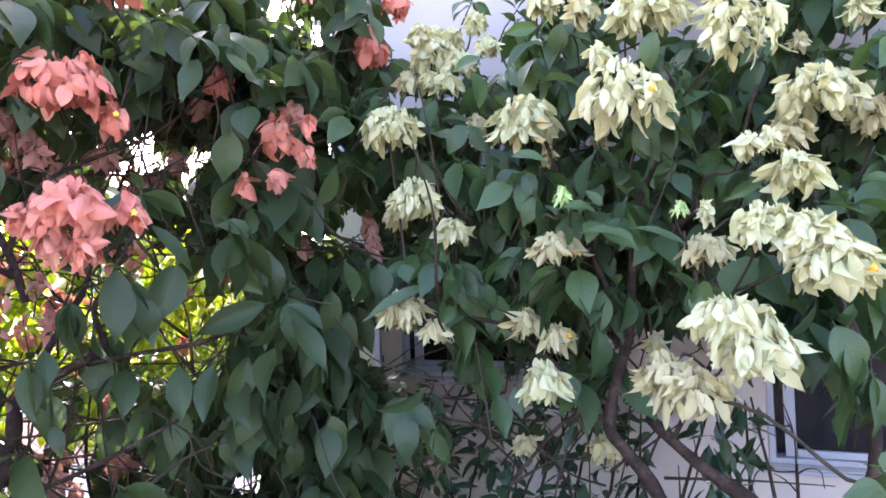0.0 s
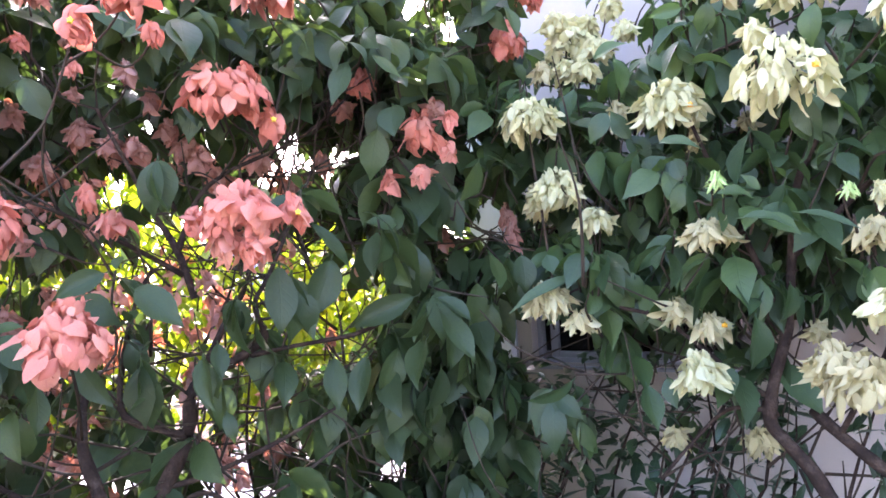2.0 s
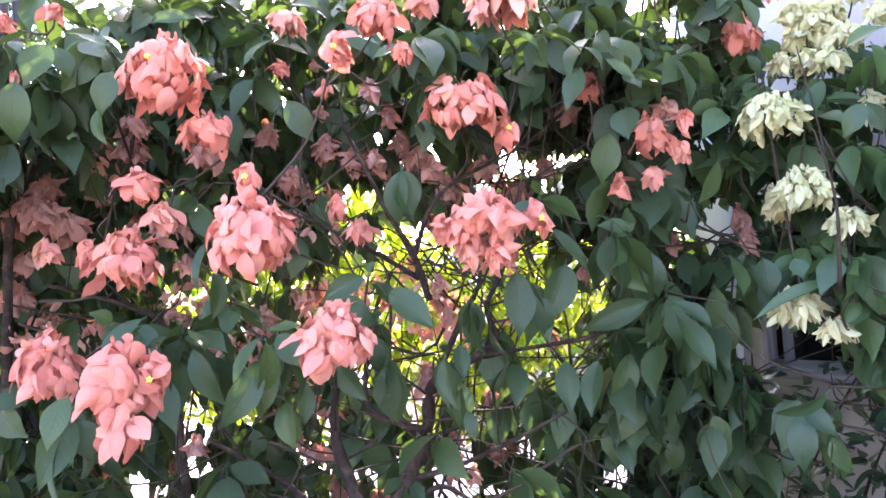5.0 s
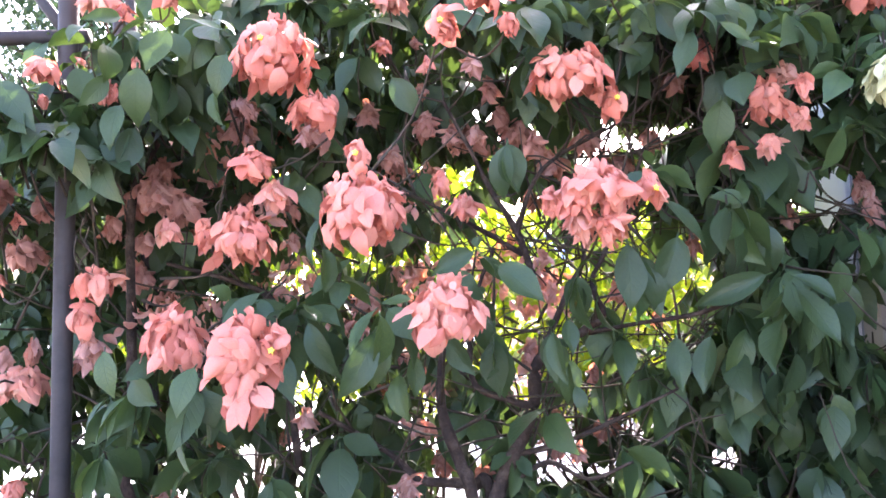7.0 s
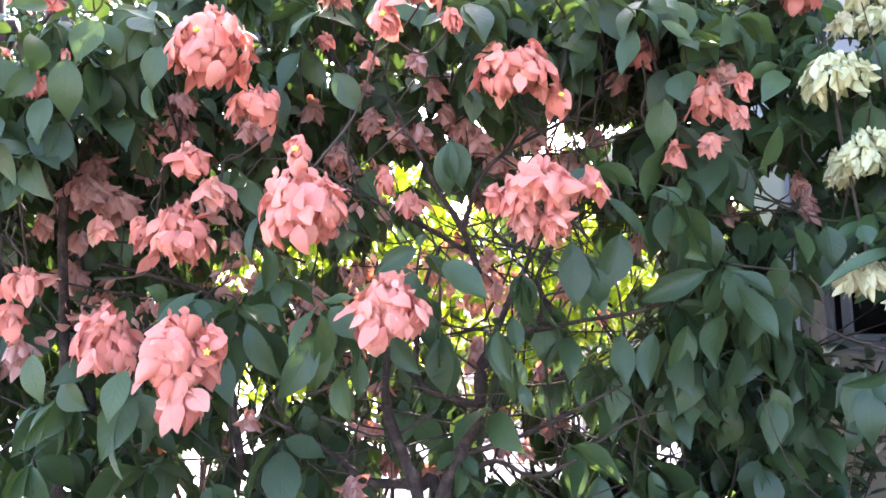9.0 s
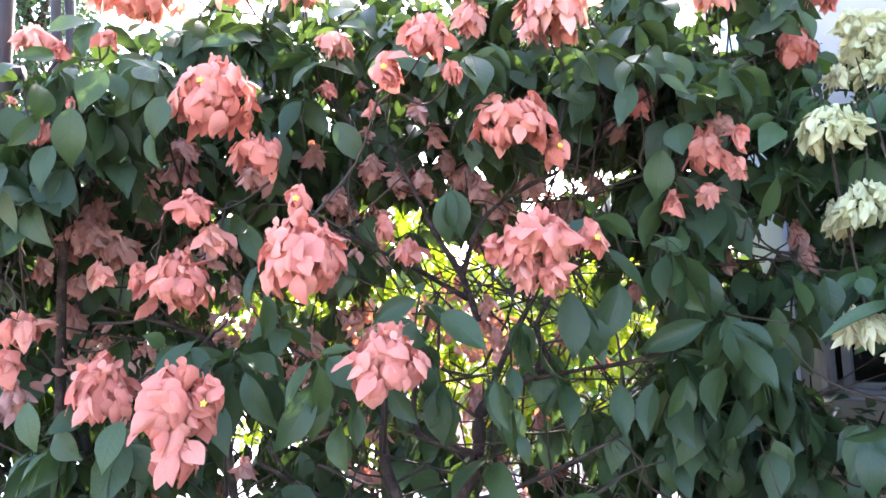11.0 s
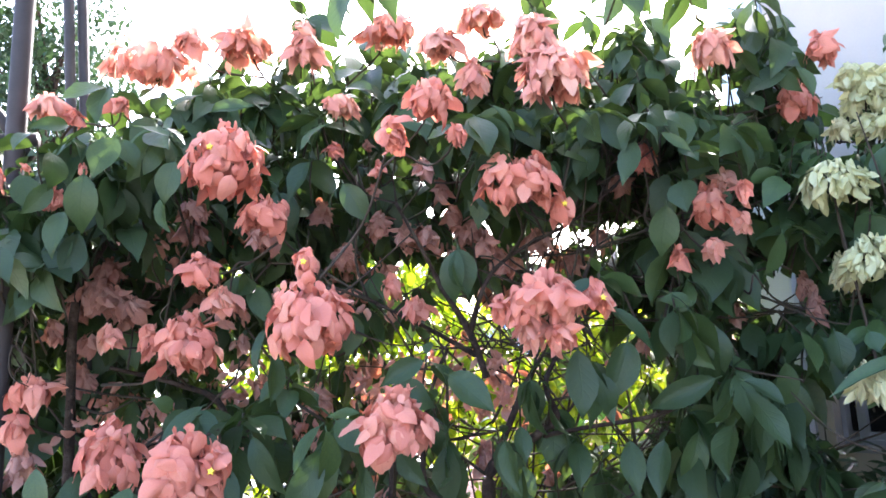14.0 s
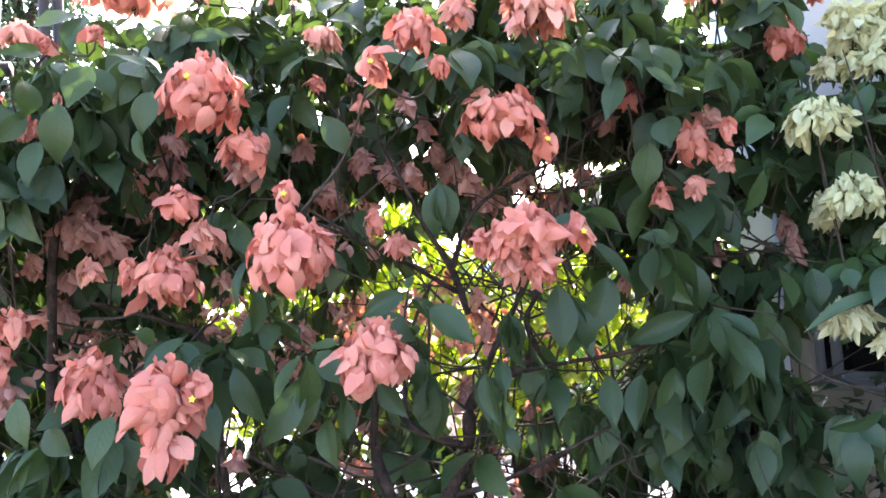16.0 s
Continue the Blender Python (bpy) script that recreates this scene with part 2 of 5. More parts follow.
# ---- leaves and petals ----
def blade(rng, nu, nv, wide, tip, fold, bend, ruffle, stalk=0.0, twist=0.0, base=0.55, blunt=0.85, cup=0.0):
    """A leaf or petal one metre long along x, with its upper side to +z. Returns vertices, faces, uvs."""
    verts, uvs, faces = [], [], []
    ph = [rng.uniform(0, 6.28) for _ in range(4)]
    for i in range(nu + 1):
        u = i / nu
        u += 0.6 * (0.5 - 0.5 * math.cos(math.pi * u) - u)
        w = wide * (math.sin(math.pi * u ** base) ** blunt if 0 < u < 1 else 0.0) * (1 - max(0.0, u - 0.6) * tip)
        w = max(w, 0.012 if u < 0.5 else 0.002)
        angle = bend * u
        x = math.sin(angle) / bend if abs(bend) > 1e-3 else u
        z = -(1 - math.cos(angle)) / bend if abs(bend) > 1e-3 else 0.0
        for j in range(nv + 1):
            v = j / nv
            s = 2 * v - 1
            y = s * w
            lift = fold * abs(s) ** 1.3 * w - cup * s * s * w + ruffle * abs(s) * math.sin(u * 9 + ph[0] + (2.0 if s > 0 else 0)) * wide + 0.4 * ruffle * wide * math.sin(u * 17 + ph[1] + s)
            side = 0.12 * ruffle * math.sin(u * 6 + ph[2])
            roll = twist * u
            yy, zz = y * math.cos(roll) - lift * math.sin(roll), y * math.sin(roll) + lift * math.cos(roll)
            verts.append(Vector((stalk + x * (1 - stalk) - zz * math.sin(angle) * -1, yy + side, z + zz * math.cos(angle))))
            uvs.append((u, v))
    for i in range(nu):
        for j in range(nv):
            a = i * (nv + 1) + j
            faces.append((a, a + nv + 1, a + nv + 2, a + 1))
    if stalk:
        n = len(verts)
        for k in range(4):
            w = math.pi / 2 * k
            verts.append(Vector((0, 0.016 * math.cos(w), 0.016 * math.sin(w) - 0.004)))
            uvs.append((0.0, 0.5))
        for k in range(4):
            w = math.pi / 2 * k
            verts.append(Vector((stalk + 0.03, 0.014 * math.cos(w), 0.014 * math.sin(w) - 0.008)))
            uvs.append((0.02, 0.5))
        for k in range(4):
            faces.append((n + k, n + (k + 1) % 4, n + 4 + (k + 1) % 4, n + 4 + k))
    return verts, faces, uvs


def variants(name, count, mat, seed, nu, nv, wide, tip, fold, bend, ruffle, stalk=0.0, twist=0.3, base=0.86, blunt=0.85, cup=(0.0, 0.0)):
    rng = random.Random(seed)
    made = []
    for _ in range(count):
        data = blade(rng, nu, nv, rng.uniform(*wide), tip, rng.uniform(*fold), rng.uniform(*bend), rng.uniform(*ruffle), stalk, rng.uniform(-twist, twist), base, blunt, rng.uniform(*cup))
        made.append((mesh_of(name, data[0], data[1], mat, data[2]), np.array([tuple(v) for v in data[0]]), data[1], data[2]))
    return made


LEAF_SHAPES = dict(nu=10, nv=4, wide=(0.21, 0.27), tip=1.4, fold=(0.08, 0.45), bend=(0.2, 1.25), ruffle=(0.02, 0.09), stalk=0.09)
PINK_LEAVES = variants("leaf", 10, LEAF, 11, **LEAF_SHAPES)
CREAM_LEAVES = variants("leaf", 10, LEAF_CREAM, 12, **LEAF_SHAPES)
LOW = dict(LEAF_SHAPES, nu=6, nv=2)
PINK_FILL = variants("leaf", 8, LEAF, 17, **LOW)
CREAM_FILL = variants("leaf", 8, LEAF_CREAM, 18, **LOW)
SMALL_LEAVES = variants("leaf", 5, LEAF_SMALL, 13, 5, 2, (0.17, 0.22), 0.6, (0.1, 0.4), (0.1, 0.6), (0.02, 0.06), 0.05)
LIME_LEAVES = variants("leaf", 5, LEAF_LIME, 14, 5, 2, (0.24, 0.32), 0.5, (0.1, 0.4), (0.2, 0.8), (0.02, 0.06), 0.06)
TREE_LEAVES = variants("leaf", 3, LEAF_TREE, 15, 2, 2, (0.25, 0.33), 0.4, (0.1, 0.4), (0.2, 0.6), (0.02, 0.06))
PETAL = dict(nu=7, nv=4, wide=(0.22, 0.33), tip=0.45, fold=(-0.75, 0.55), bend=(0.2, 1.9), ruffle=(0.05, 0.15), twist=0.7, base=0.82, blunt=0.74, cup=(0.0, 0.7))
CURLED = dict(PETAL, wide=(0.14, 0.25), tip=0.4, fold=(-0.55, 0.6), bend=(-1.2, 2.1), ruffle=(0.05, 0.16), twist=0.9, base=0.86, blunt=0.7, cup=(0.0, 0.9))
PETALS = {("pink", "fresh"): variants("petal", 14, PINK, 21, **PETAL), ("pink", "pale"): variants("petal", 7, PINK_PALE, 22, **PETAL),
          ("pink", "dry"): variants("petal", 6, PINK_DRY, 23, **{**PETAL, "wide": (0.2, 0.3), "fold": (-0.9, 0.4), "ruffle": (0.1, 0.22)}),
          ("cream", "fresh"): variants("petal", 16, CREAM, 24, **CURLED), ("cream", "pale"): variants("petal", 10, CREAM_PALE, 25, **{**CURLED, "wide": (0.15, 0.25)}),
          ("cream", "bud"): variants("petal", 4, BUD, 26, **{**PETAL, "wide": (0.1, 0.14)})}


def frame_of(at, way, normal, size, roll=0.0):
    """A pose with x along way and z near normal."""
    x = way.normalized()
    z = normal - x * normal.dot(x)
    if z.length < 1e-4:
        z = x.orthogonal()
    z.normalize()
    m = Matrix((x, z.cross(x), z)).transposed().to_4x4() @ Matrix.Rotation(roll, 4, "X")
    return Matrix.Translation(at) @ m @ Matrix.Scale(size, 4)


class Heap:
    """Many leaves gathered into one mesh."""

    def __init__(self):
        self.v, self.f, self.uv, self.n = [], [], [], 0

    def add(self, shape, m):
        a = np.array(m)
        v = shape[1] @ a[:3, :3].T + a[:3, 3]
        self.v.append(v)
        self.f.extend([tuple(i + self.n for i in f) for f in shape[2]])
        self.uv.extend(shape[3])
        self.n += len(v)

    def add_tube(self, line, r0, r1, sides=4):
        v, f = tube_arrays(line, r0, r1, sides)
        self.v.append(np.array([tuple(q) for q in v]))
        self.f.extend([tuple(i + self.n for i in q) for q in f])
        self.uv.extend([(0.5, 0.5)] * len(v))
        self.n += len(v)

    def mesh(self, name, mat):
        return mesh_of(name, np.concatenate(self.v), self.f, mat, self.uv)


# ---- the ground ----
def grid_sheet(name, x0, y0, x1, y1, nx, ny, height, mat):
    verts = [(x0 + (x1 - x0) * i / nx, y0 + (y1 - y0) * j / ny, 0) for j in range(ny + 1) for i in range(nx + 1)]
    verts = [(x, y, height(x, y)) for x, y, _ in verts]
    faces = [(j * (nx + 1) + i, j * (nx + 1) + i + 1, (j + 1) * (nx + 1) + i + 1, (j + 1) * (nx + 1) + i) for j in range(ny) for i in range(nx)]
    return new(name, mesh_of(name, verts, faces, mat))


tagged(grid_sheet("ground", -1500, -1500, 1500, 1500, 60, 60, lambda x, y: -0.012, CONCRETE), "pale sunlit concrete paving around the garden", "ground", kind="structure")
# soil under the shrubs, carried on unseen around the camera to lessen bounced light
tagged(grid_sheet("flower_bed", -7.0, -6.0, 7.0, 4.2, 90, 70, lambda x, y: 0.02 + 0.03 * noise.noise(Vector((x * 2, y * 2, 0))), SOIL), "bare brown garden soil with leaf litter, spread unseen behind the camera to cut bounce", "ground", kind="structure")

# ---- the house ----
# its front stands across the view: u runs along it to the far corner, v into the house
HOUSE = Matrix.Translation((0.809 * 2.8, 0.588 * 2.8, 0)) @ Matrix(((-0.588, 0.809, 0, 0), (0.809, 0.588, 0, 0), (0, 0, 1, 0), (0, 0, 0, 1)))
house = thing("house", "pale lilac plastered house with dark aluminium-framed windows behind the shrubs", "house")
house.matrix_basis = HOUSE
CORNER = 1.70
WINDOWS = [(-1.25, 0.15, 0.785, 2.05), (0.62, 1.575, 1.07, 1.72)]


# the front wall is laid in blocks round the two openings
cuts = [-6.0] + [c for w in WINDOWS for c in w[:2]] + [CORNER]
for i in range(len(cuts) - 1):
    lo, hi = cuts[i], cuts[i + 1]
    spans = [(-0.1, 6.4)] if i % 2 == 0 else [(-0.1, WINDOWS[i // 2][2]), (WINDOWS[i // 2][3], 6.4)]
    for z0, z1 in spans:
        part("wall", box_mesh("wall", PLASTER, lo, 0, z0, hi, 0.2, z1, bevel=0.0), house)
part("side_wall", box_mesh("side_wall", PLASTER, CORNER - 0.2, 0.203, -0.1, CORNER, 7.0, 6.4), house)
part("back_wall", box_mesh("back_wall", PLASTER, -6.0, 7.0, -0.1, CORNER, 7.2, 6.4), house)
part("end_wall", box_mesh("end_wall", PLASTER, -6.2, 0.0, -0.1, -6.003, 7.2, 6.4), house)
part("roof", box_mesh("roof", PLASTER, -6.4, -0.05, 6.4, CORNER + 0.02, 7.3, 6.6), house)
part("pilaster", box_mesh("pilaster", PILASTER, CORNER - 0.05, -0.04, -0.05, CORNER + 0.14, 0.15, 6.38, bevel=0.012), house, "white painted corner pilaster")
# grey strip drawn as the shadow line along the pilaster's edge
part("joint", box_mesh("joint", FRAME, CORNER - 0.058, -0.006, 0.0, CORNER - 0.0525, 0.01, 6.3, bevel=0.001), house, "thin grey strip standing in for the shadow at the pilaster's edge")
part("plinth", box_mesh("plinth", CONCRETE, -6.0, -0.03, -0.1, CORNER - 0.07, -0.003, 0.25, bevel=0.006), house)
vent = part("vent", box_mesh("vent", FRAME, 0.55, -0.02, 3.25, 0.95, -0.002, 3.42, bevel=0.004), house, "grey ventilation grille")
for k in range(5):
    part("slat", box_mesh("slat", STEEL, 0.57, -0.026, 3.27 + 0.028 * k, 0.93, -0.021, 3.284 + 0.028 * k, bevel=0.001), vent)


def house_window(x0, x1, z0, z1):
    win = part("window", box_mesh("window", FRAME, x0 + 0.002, 0.05, z0 + 0.002, x0 + 0.045, 0.13, z1 - 0.002, bevel=0.003), house, "sliding window with a grey metal frame and dark glass")
    part("frame", box_mesh("frame", FRAME, x1 - 0.022, 0.05, z0 + 0.002, x1 - 0.002, 0.13, z1 - 0.002, bevel=0.003), win)
    part("frame", box_mesh("frame", FRAME, x0 + 0.046, 0.05, z1 - 0.045, x1 - 0.023, 0.13, z1 - 0.002, bevel=0.003), win)
    part("frame", box_mesh("frame", FRAME, x0 + 0.046, 0.05, z0 + 0.002, x1 - 0.023, 0.13, z0 + 0.02, bevel=0.003), win)
    part("window_sill", box_mesh("window_sill", FRAME, x0 - 0.01, -0.022, z0 - 0.016, x1 + 0.01, -0.002, z0 - 0.003, bevel=0.004), win)
    inner = x1 - 0.088
    part("sash", box_mesh("sash", FRAME, inner, 0.07, z0 + 0.021, inner + 0.035, 0.11, z1 - 0.046, bevel=0.003), win)
    part("sash", box_mesh("sash", FRAME, x0 + 0.05, 0.072, z0 + 0.021, inner - 0.002, 0.108, z0 + 0.045, bevel=0.003), win)
    mid = (x0 + inner) / 2
    part("sash", box_mesh("sash", FRAME, mid - 0.017, 0.074, z0 + 0.047, mid + 0.017, 0.106, z1 - 0.047, bevel=0.003), win)
    for a, b in ((x0 + 0.047, mid - 0.018), (mid + 0.018, inner - 0.001), (inner + 0.036, x1 - 0.023)):
        pane = part("pane", box_mesh("pane", GLASS, a, 0.087, z0 + 0.047, b, 0.092, z1 - 0.048, bevel=0.0), win, "dark glass pane")
        pane.visible_shadow = False


for w in WINDOWS:
    house_window(*w)
# near-black sheet and ceiling: the shade of the unlit interior, put into colour
part("room", box_mesh("room", ROOM_SHADE_BLACK, -5.9, 0.9, 0.0, CORNER - 0.25, 0.95, 2.9, bevel=0.0), house, "near-black sheet standing for the unlit room behind the glass")
part("room_ceiling", box_mesh("room_ceiling", ROOM_SHADE_BLACK, -5.9, 0.21, 2.91, CORNER - 0.25, 0.95, 2.96, bevel=0.0), house)

# ---- the two flowering shrubs ----
pink_shrub = thing("flowering_shrub", "large shrub with drooping salmon-pink flower heads and dark green leaves", "shrub", "flowering shrubs", at=(-0.1, 2.25, 0))
cream_shrub = thing("flowering_shrub", "large shrub with drooping cream-white flower heads and dark green leaves", "shrub", "flowering shrubs", at=(1.55, 1.5, 0))
OFFSET = {pink_shrub: Vector((-0.1, 2.25, 0)), cream_shrub: Vector((1.55, 1.5, 0))}
LEAVES = {pink_shrub: PINK_LEAVES, cream_shrub: CREAM_LEAVES}
FILL = {pink_shrub: PINK_FILL, cream_shrub: CREAM_FILL}
LEAF_MAT = {pink_shrub: LEAF, cream_shrub: LEAF_CREAM}
FORKS = {pink_shrub: [], cream_shrub: []}
CROWN = {pink_shrub: Heap(), cream_shrub: Heap()}
STALKS = {pink_shrub: Heap(), cream_shrub: Heap()}
COUNT = {pink_shrub: 0, cream_shrub: 0}
rng = random.Random(7)


def limb(shrub, r0, r1, *points):
    pts = [Vector(p) - OFFSET[shrub] for p in points]
    if pts[0].z < 0.95 and r0 > 0.014:
        pts = [Vector((pts[0].x * 0.6, pts[0].y * 0.6, 0.0)), *pts]
    part("trunk" if r0 > 0.019 else "branch", tube_mesh("branch", pts, r0, r1, BARK, 9, 6, 0.3), shrub)
    FORKS[shrub].extend(smooth_path(pts, 4)[3:])


def depth(shrub, p):
    """How far a point lies from the camera's place, in plan."""
    return math.hypot(p.x + OFFSET[shrub].x + 0.15, p.y + OFFSET[shrub].y)


def nearest_fork(shrub, p):
    """The limb point from which a twig to p starts: below it and farther from the camera."""
    near = sorted(FORKS[shrub], key=lambda q: (q - p).length + 1.2 * max(0.0, q.z - p.z + 0.12) + 0.9 * max(0.0, depth(shrub, p) - depth(shrub, q) + 0.1) + 0.5 * abs(q.x - p.x))
    return rng.choice(near[:2])


def twig(shrub, p, r1=0.003):
    """A thin branch that climbs from the nearest limb to a tip at p."""
    a = nearest_fork(shrub, p)
    gap = p - a
    if gap.length < 0.05:
        return
    # the twig is bowed away from the camera
    away = Vector((p.x + OFFSET[shrub].x + 0.15, p.y + OFFSET[shrub].y, 0)).normalized()
    mid = a + gap * 0.5 + Vector((rng.uniform(-0.05, 0.05), 0, rng.uniform(-0.06, 0.04))) + away * rng.uniform(0.03, 0.1)
    near = a + gap * 0.85 + away * 0.03 + Vector((0, 0, -0.04))
    FORKS[shrub].extend((mid, near))
    part("twig", tube_mesh("twig", [a, mid, near, p], 0.003 + 0.003 * min(1, gap.length), r1, TWIG, 5, 3, 0.15), shrub)


BLOOMS = []  # centre, way to the camera, half width, half height, reach of each flower head or gap


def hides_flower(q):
    """True where a leaf would stand between the camera and a flower head or gap."""
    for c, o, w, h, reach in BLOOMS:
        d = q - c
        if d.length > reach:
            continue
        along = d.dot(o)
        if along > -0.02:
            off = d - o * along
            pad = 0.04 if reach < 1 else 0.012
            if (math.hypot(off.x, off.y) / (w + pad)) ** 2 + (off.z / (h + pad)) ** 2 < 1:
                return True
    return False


def gap(x, y, z, wide, high):
    """A hole in the foliage, cut from a far point towards the camera, through which wall, ground or sky shows."""
    BLOOMS.append((Vector((x, y, z)), Vector((-x - 0.15, -y, 1.53 - z)).normalized(), wide / 2, high / 2, 1.5))


def put_leaf(shrub, p, way, normal, size, roll, single):
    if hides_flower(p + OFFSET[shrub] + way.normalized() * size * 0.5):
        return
    single = single and COUNT[shrub] < 300
    shape = rng.choice((LEAVES if single else FILL)[shrub])
    m = frame_of(p, way, normal, size, roll)
    if single:
        COUNT[shrub] += 1
        part("leaf", shape[0], shrub, m=m)
    else:
        CROWN[shrub].add(shape, m)


def whorl_at(shrub, p, n, length, droop, single, front=0.0):
    """Leaves in crossed pairs about a shoot's tip; the older ones hang. droop: degrees."""
    start = rng.uniform(0, 6.28)
    for k in range(n):
        w = start + k * 2 * math.pi / n + rng.uniform(-0.3, 0.3)
        r = Vector((math.cos(w), math.sin(w), 0))
        if front:
            r = (r + Vector((0, -front, 0))).normalized()
        e = radians(droop + rng.uniform(-24, 24))
        way = r * math.cos(e) + Vector((0, 0, math.sin(e)))
        normal = r * -math.sin(e) + Vector((0, 0, math.cos(e)))
        put_leaf(shrub, p + Vector((0, 0, rng.uniform(-0.03, 0.01))), way, normal, length * rng.uniform(0.68, 1.18), rng.uniform(-0.95, 0.95), single)
    for k in range(2):
        w = start + 0.7 + k * math.pi
        r = Vector((math.cos(w), math.sin(w), 0))
        put_leaf(shrub, p, r * 0.6 + Vector((0, 0, 0.8)), Vector((0, 0, 1)) - r, length * rng.uniform(0.3, 0.45), 0, single)


def large_leaf(shrub, base, tip, wide):
    """One big leaf from its stalk to its tip, fitted to the camera's view, its upper side turned that way."""
    a, b = Vector(base) - OFFSET[shrub], Vector(tip) - OFFSET[shrub]
    way = b - a
    size = way.length * 1.12
    shape = rng.choice(LEAVES[shrub])
    m = frame_of(a - way * 0.08, way, Vector((rng.uniform(-0.8, 0.8), -0.6, rng.uniform(0.3, 1.0))), size, rng.uniform(-0.6, 0.6))
    COUNT[shrub] += 1
    part("leaf", shape[0], shrub, m=m @ Matrix.Diagonal((1, 0.95 * wide / size / 0.52, 1, 1)))


def leaf_whorl(shrub, x, y, z, n, length, droop):
    p = Vector((x, y, z)) - OFFSET[shrub]
    twig(shrub, p)
    whorl_at(shrub, p, n, length, droop, True, 0.35)


def floret(parent, p, way, mat, size=0.009):
    """A small five-pointed flower."""
    x = way.orthogonal().normalized()
    y = way.cross(x)
    verts = [p + way * 0.002]
    for k in range(10):
        w = math.pi * k / 5
        r = size if k % 2 == 0 else size * 0.42
        verts.append(p + (x * math.cos(w) + y * math.sin(w)) * r + way * (0.0 if k % 2 == 0 else 0.001))
    verts.append(p - way * 0.016)
    faces = [(0, 1 + k, 1 + (k + 1) % 10) for k in range(10)] + [(11, 1 + (k + 1) % 10, 1 + k) for k in range(10)]
    part("floret", mesh_of("floret", verts, faces, mat, smooth=False), parent, "tiny yellow star-shaped floret")


HEAD_LABELS = {("pink", "fresh"): "salmon-pink flower head of drooping petals", ("pink", "pale"): "pale pink flower head, its colour lightened for age and haze", ("pink", "dry"): "withered brownish-pink flower head",
               ("cream", "fresh"): "cream-white flower head of drooping petals", ("cream", "pale"): "ageing yellowish-cream flower head", ("cream", "bud"): "pale green flower bud cluster"}


def flower_head(shrub, colour, x, y, z, wide, high, state, florets, outer=True):
    p = Vector((x, y, z)) - OFFSET[shrub]
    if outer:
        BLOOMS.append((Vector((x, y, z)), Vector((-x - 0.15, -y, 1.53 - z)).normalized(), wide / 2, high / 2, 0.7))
    top = p + Vector((0, 0.02, high * 0.3))
    if rng.random() < 0.93:
        twig(shrub, top, 0.0025)
    # the core: a stub of stalk that splits into a few thin ones
    core = Heap()
    core.add_tube([top + Vector((0, 0.01, -0.01)), p + Vector((0, 0.005, 0))], 0.004, 0.002, 5)
    for k in range(5):
        w = k * 1.26
        core.add_tube([top, top + Vector((math.cos(w) * wide * 0.12, math.sin(w) * wide * 0.12, -0.01)), p + Vector((math.cos(w) * wide * 0.2, math.sin(w) * wide * 0.2, 0.0))], 0.002, 0.0012, 4)
    head = part("flower_head", core.mesh("flower_head", TWIG), shrub, HEAD_LABELS[colour, state])
    shapes, shrivelled = PETALS[colour, state], Heap()
    joined = state in ("dry", "bud") or (state == "pale" and wide < 0.08)
    length = (0.053 if colour == "pink" else 0.046) * (0.8 if state == "bud" else 1.0)
    length = min(length, max(wide, high) * 0.55)
    area = (wide * wide + wide * high) / 2
    n = int(max(7, min(190, area * (3900 if colour == "pink" else 6600) * (0.062 / max(length, 0.03)) ** 1.3)))
    toward = Vector((-x - 0.15, -y, 1.53 - z)).normalized()
    for k in range(n):
        # spread evenly over a dome that is open below
        c = 1 - 1.6 * (k + 0.5) / n
        w = k * 2.39996 + rng.uniform(-0.3, 0.3)
        s = math.sqrt(max(0.0, 1 - c * c))
        out = Vector((s * math.cos(w), s * math.sin(w), c))
        rx, rz = max(wide / 2 - length * 0.45, wide * 0.16), max(high / 2 - length * 0.45, high * 0.14)
        inner = k % 4 == 3
        if inner:
            rx, rz = rx * 0.6, rz * 0.6
        lump = Vector([noise.noise(out * 1.7 + Vector((x * 9 + c, y * 7, z * 8))) for c in (0.0, 13.0, 29.0)])
        root = p + Vector((out.x * rx, out.y * rx, out.z * rz + high * 0.06)) + lump * wide * (0.15 if colour == "pink" else 0.09)
        if colour == "pink":
            way = out * 0.72 + lump * 0.6 + Vector((rng.uniform(-0.5, 0.5), rng.uniform(-0.4, 0.4), -0.72 + rng.uniform(-0.4, 0.4)))
            size, roll = length * rng.choice((0.6, 0.75, 0.9, 1.0, 1.1, 1.35)) * rng.uniform(0.9, 1.1), rng.uniform(-0.75, 0.75)
        else:
            # looser and more ragged: narrow petals splay out and hang at all angles
            way = out * 0.75 + lump * 0.6 + Vector((rng.uniform(-0.5, 0.5), rng.uniform(-0.4, 0.4), -1.0 + rng.uniform(-0.5, 0.5)))
            size, roll = length * rng.choice((0.55, 0.7, 0.85, 1.0, 1.1, 1.35)) * rng.uniform(0.9, 1.1), rng.uniform(-1.1, 1.1)
        if out.z > 0.75:
            size, way = size * 0.78, way + Vector((0, -0.3, -0.5))
        root = root - way.normalized() * length * 0.42
        pose_of = frame_of(root, way, out + Vector((0, 0, 0.25)), size, roll)
        if joined or inner or out.dot(toward) < -0.05:
            shrivelled.add(rng.choice(shapes), pose_of)
        else:
            part("petal", rng.choice(shapes)[0], head, m=pose_of)
    if shrivelled.n:
        part("petal_clump", shrivelled.mesh("petal_clump", shapes[0][0].materials[0]), head)
    for k in range(florets):
        spot = Vector((rng.uniform(-0.2, 0.2), -0.85, rng.uniform(-0.1, 0.35)))
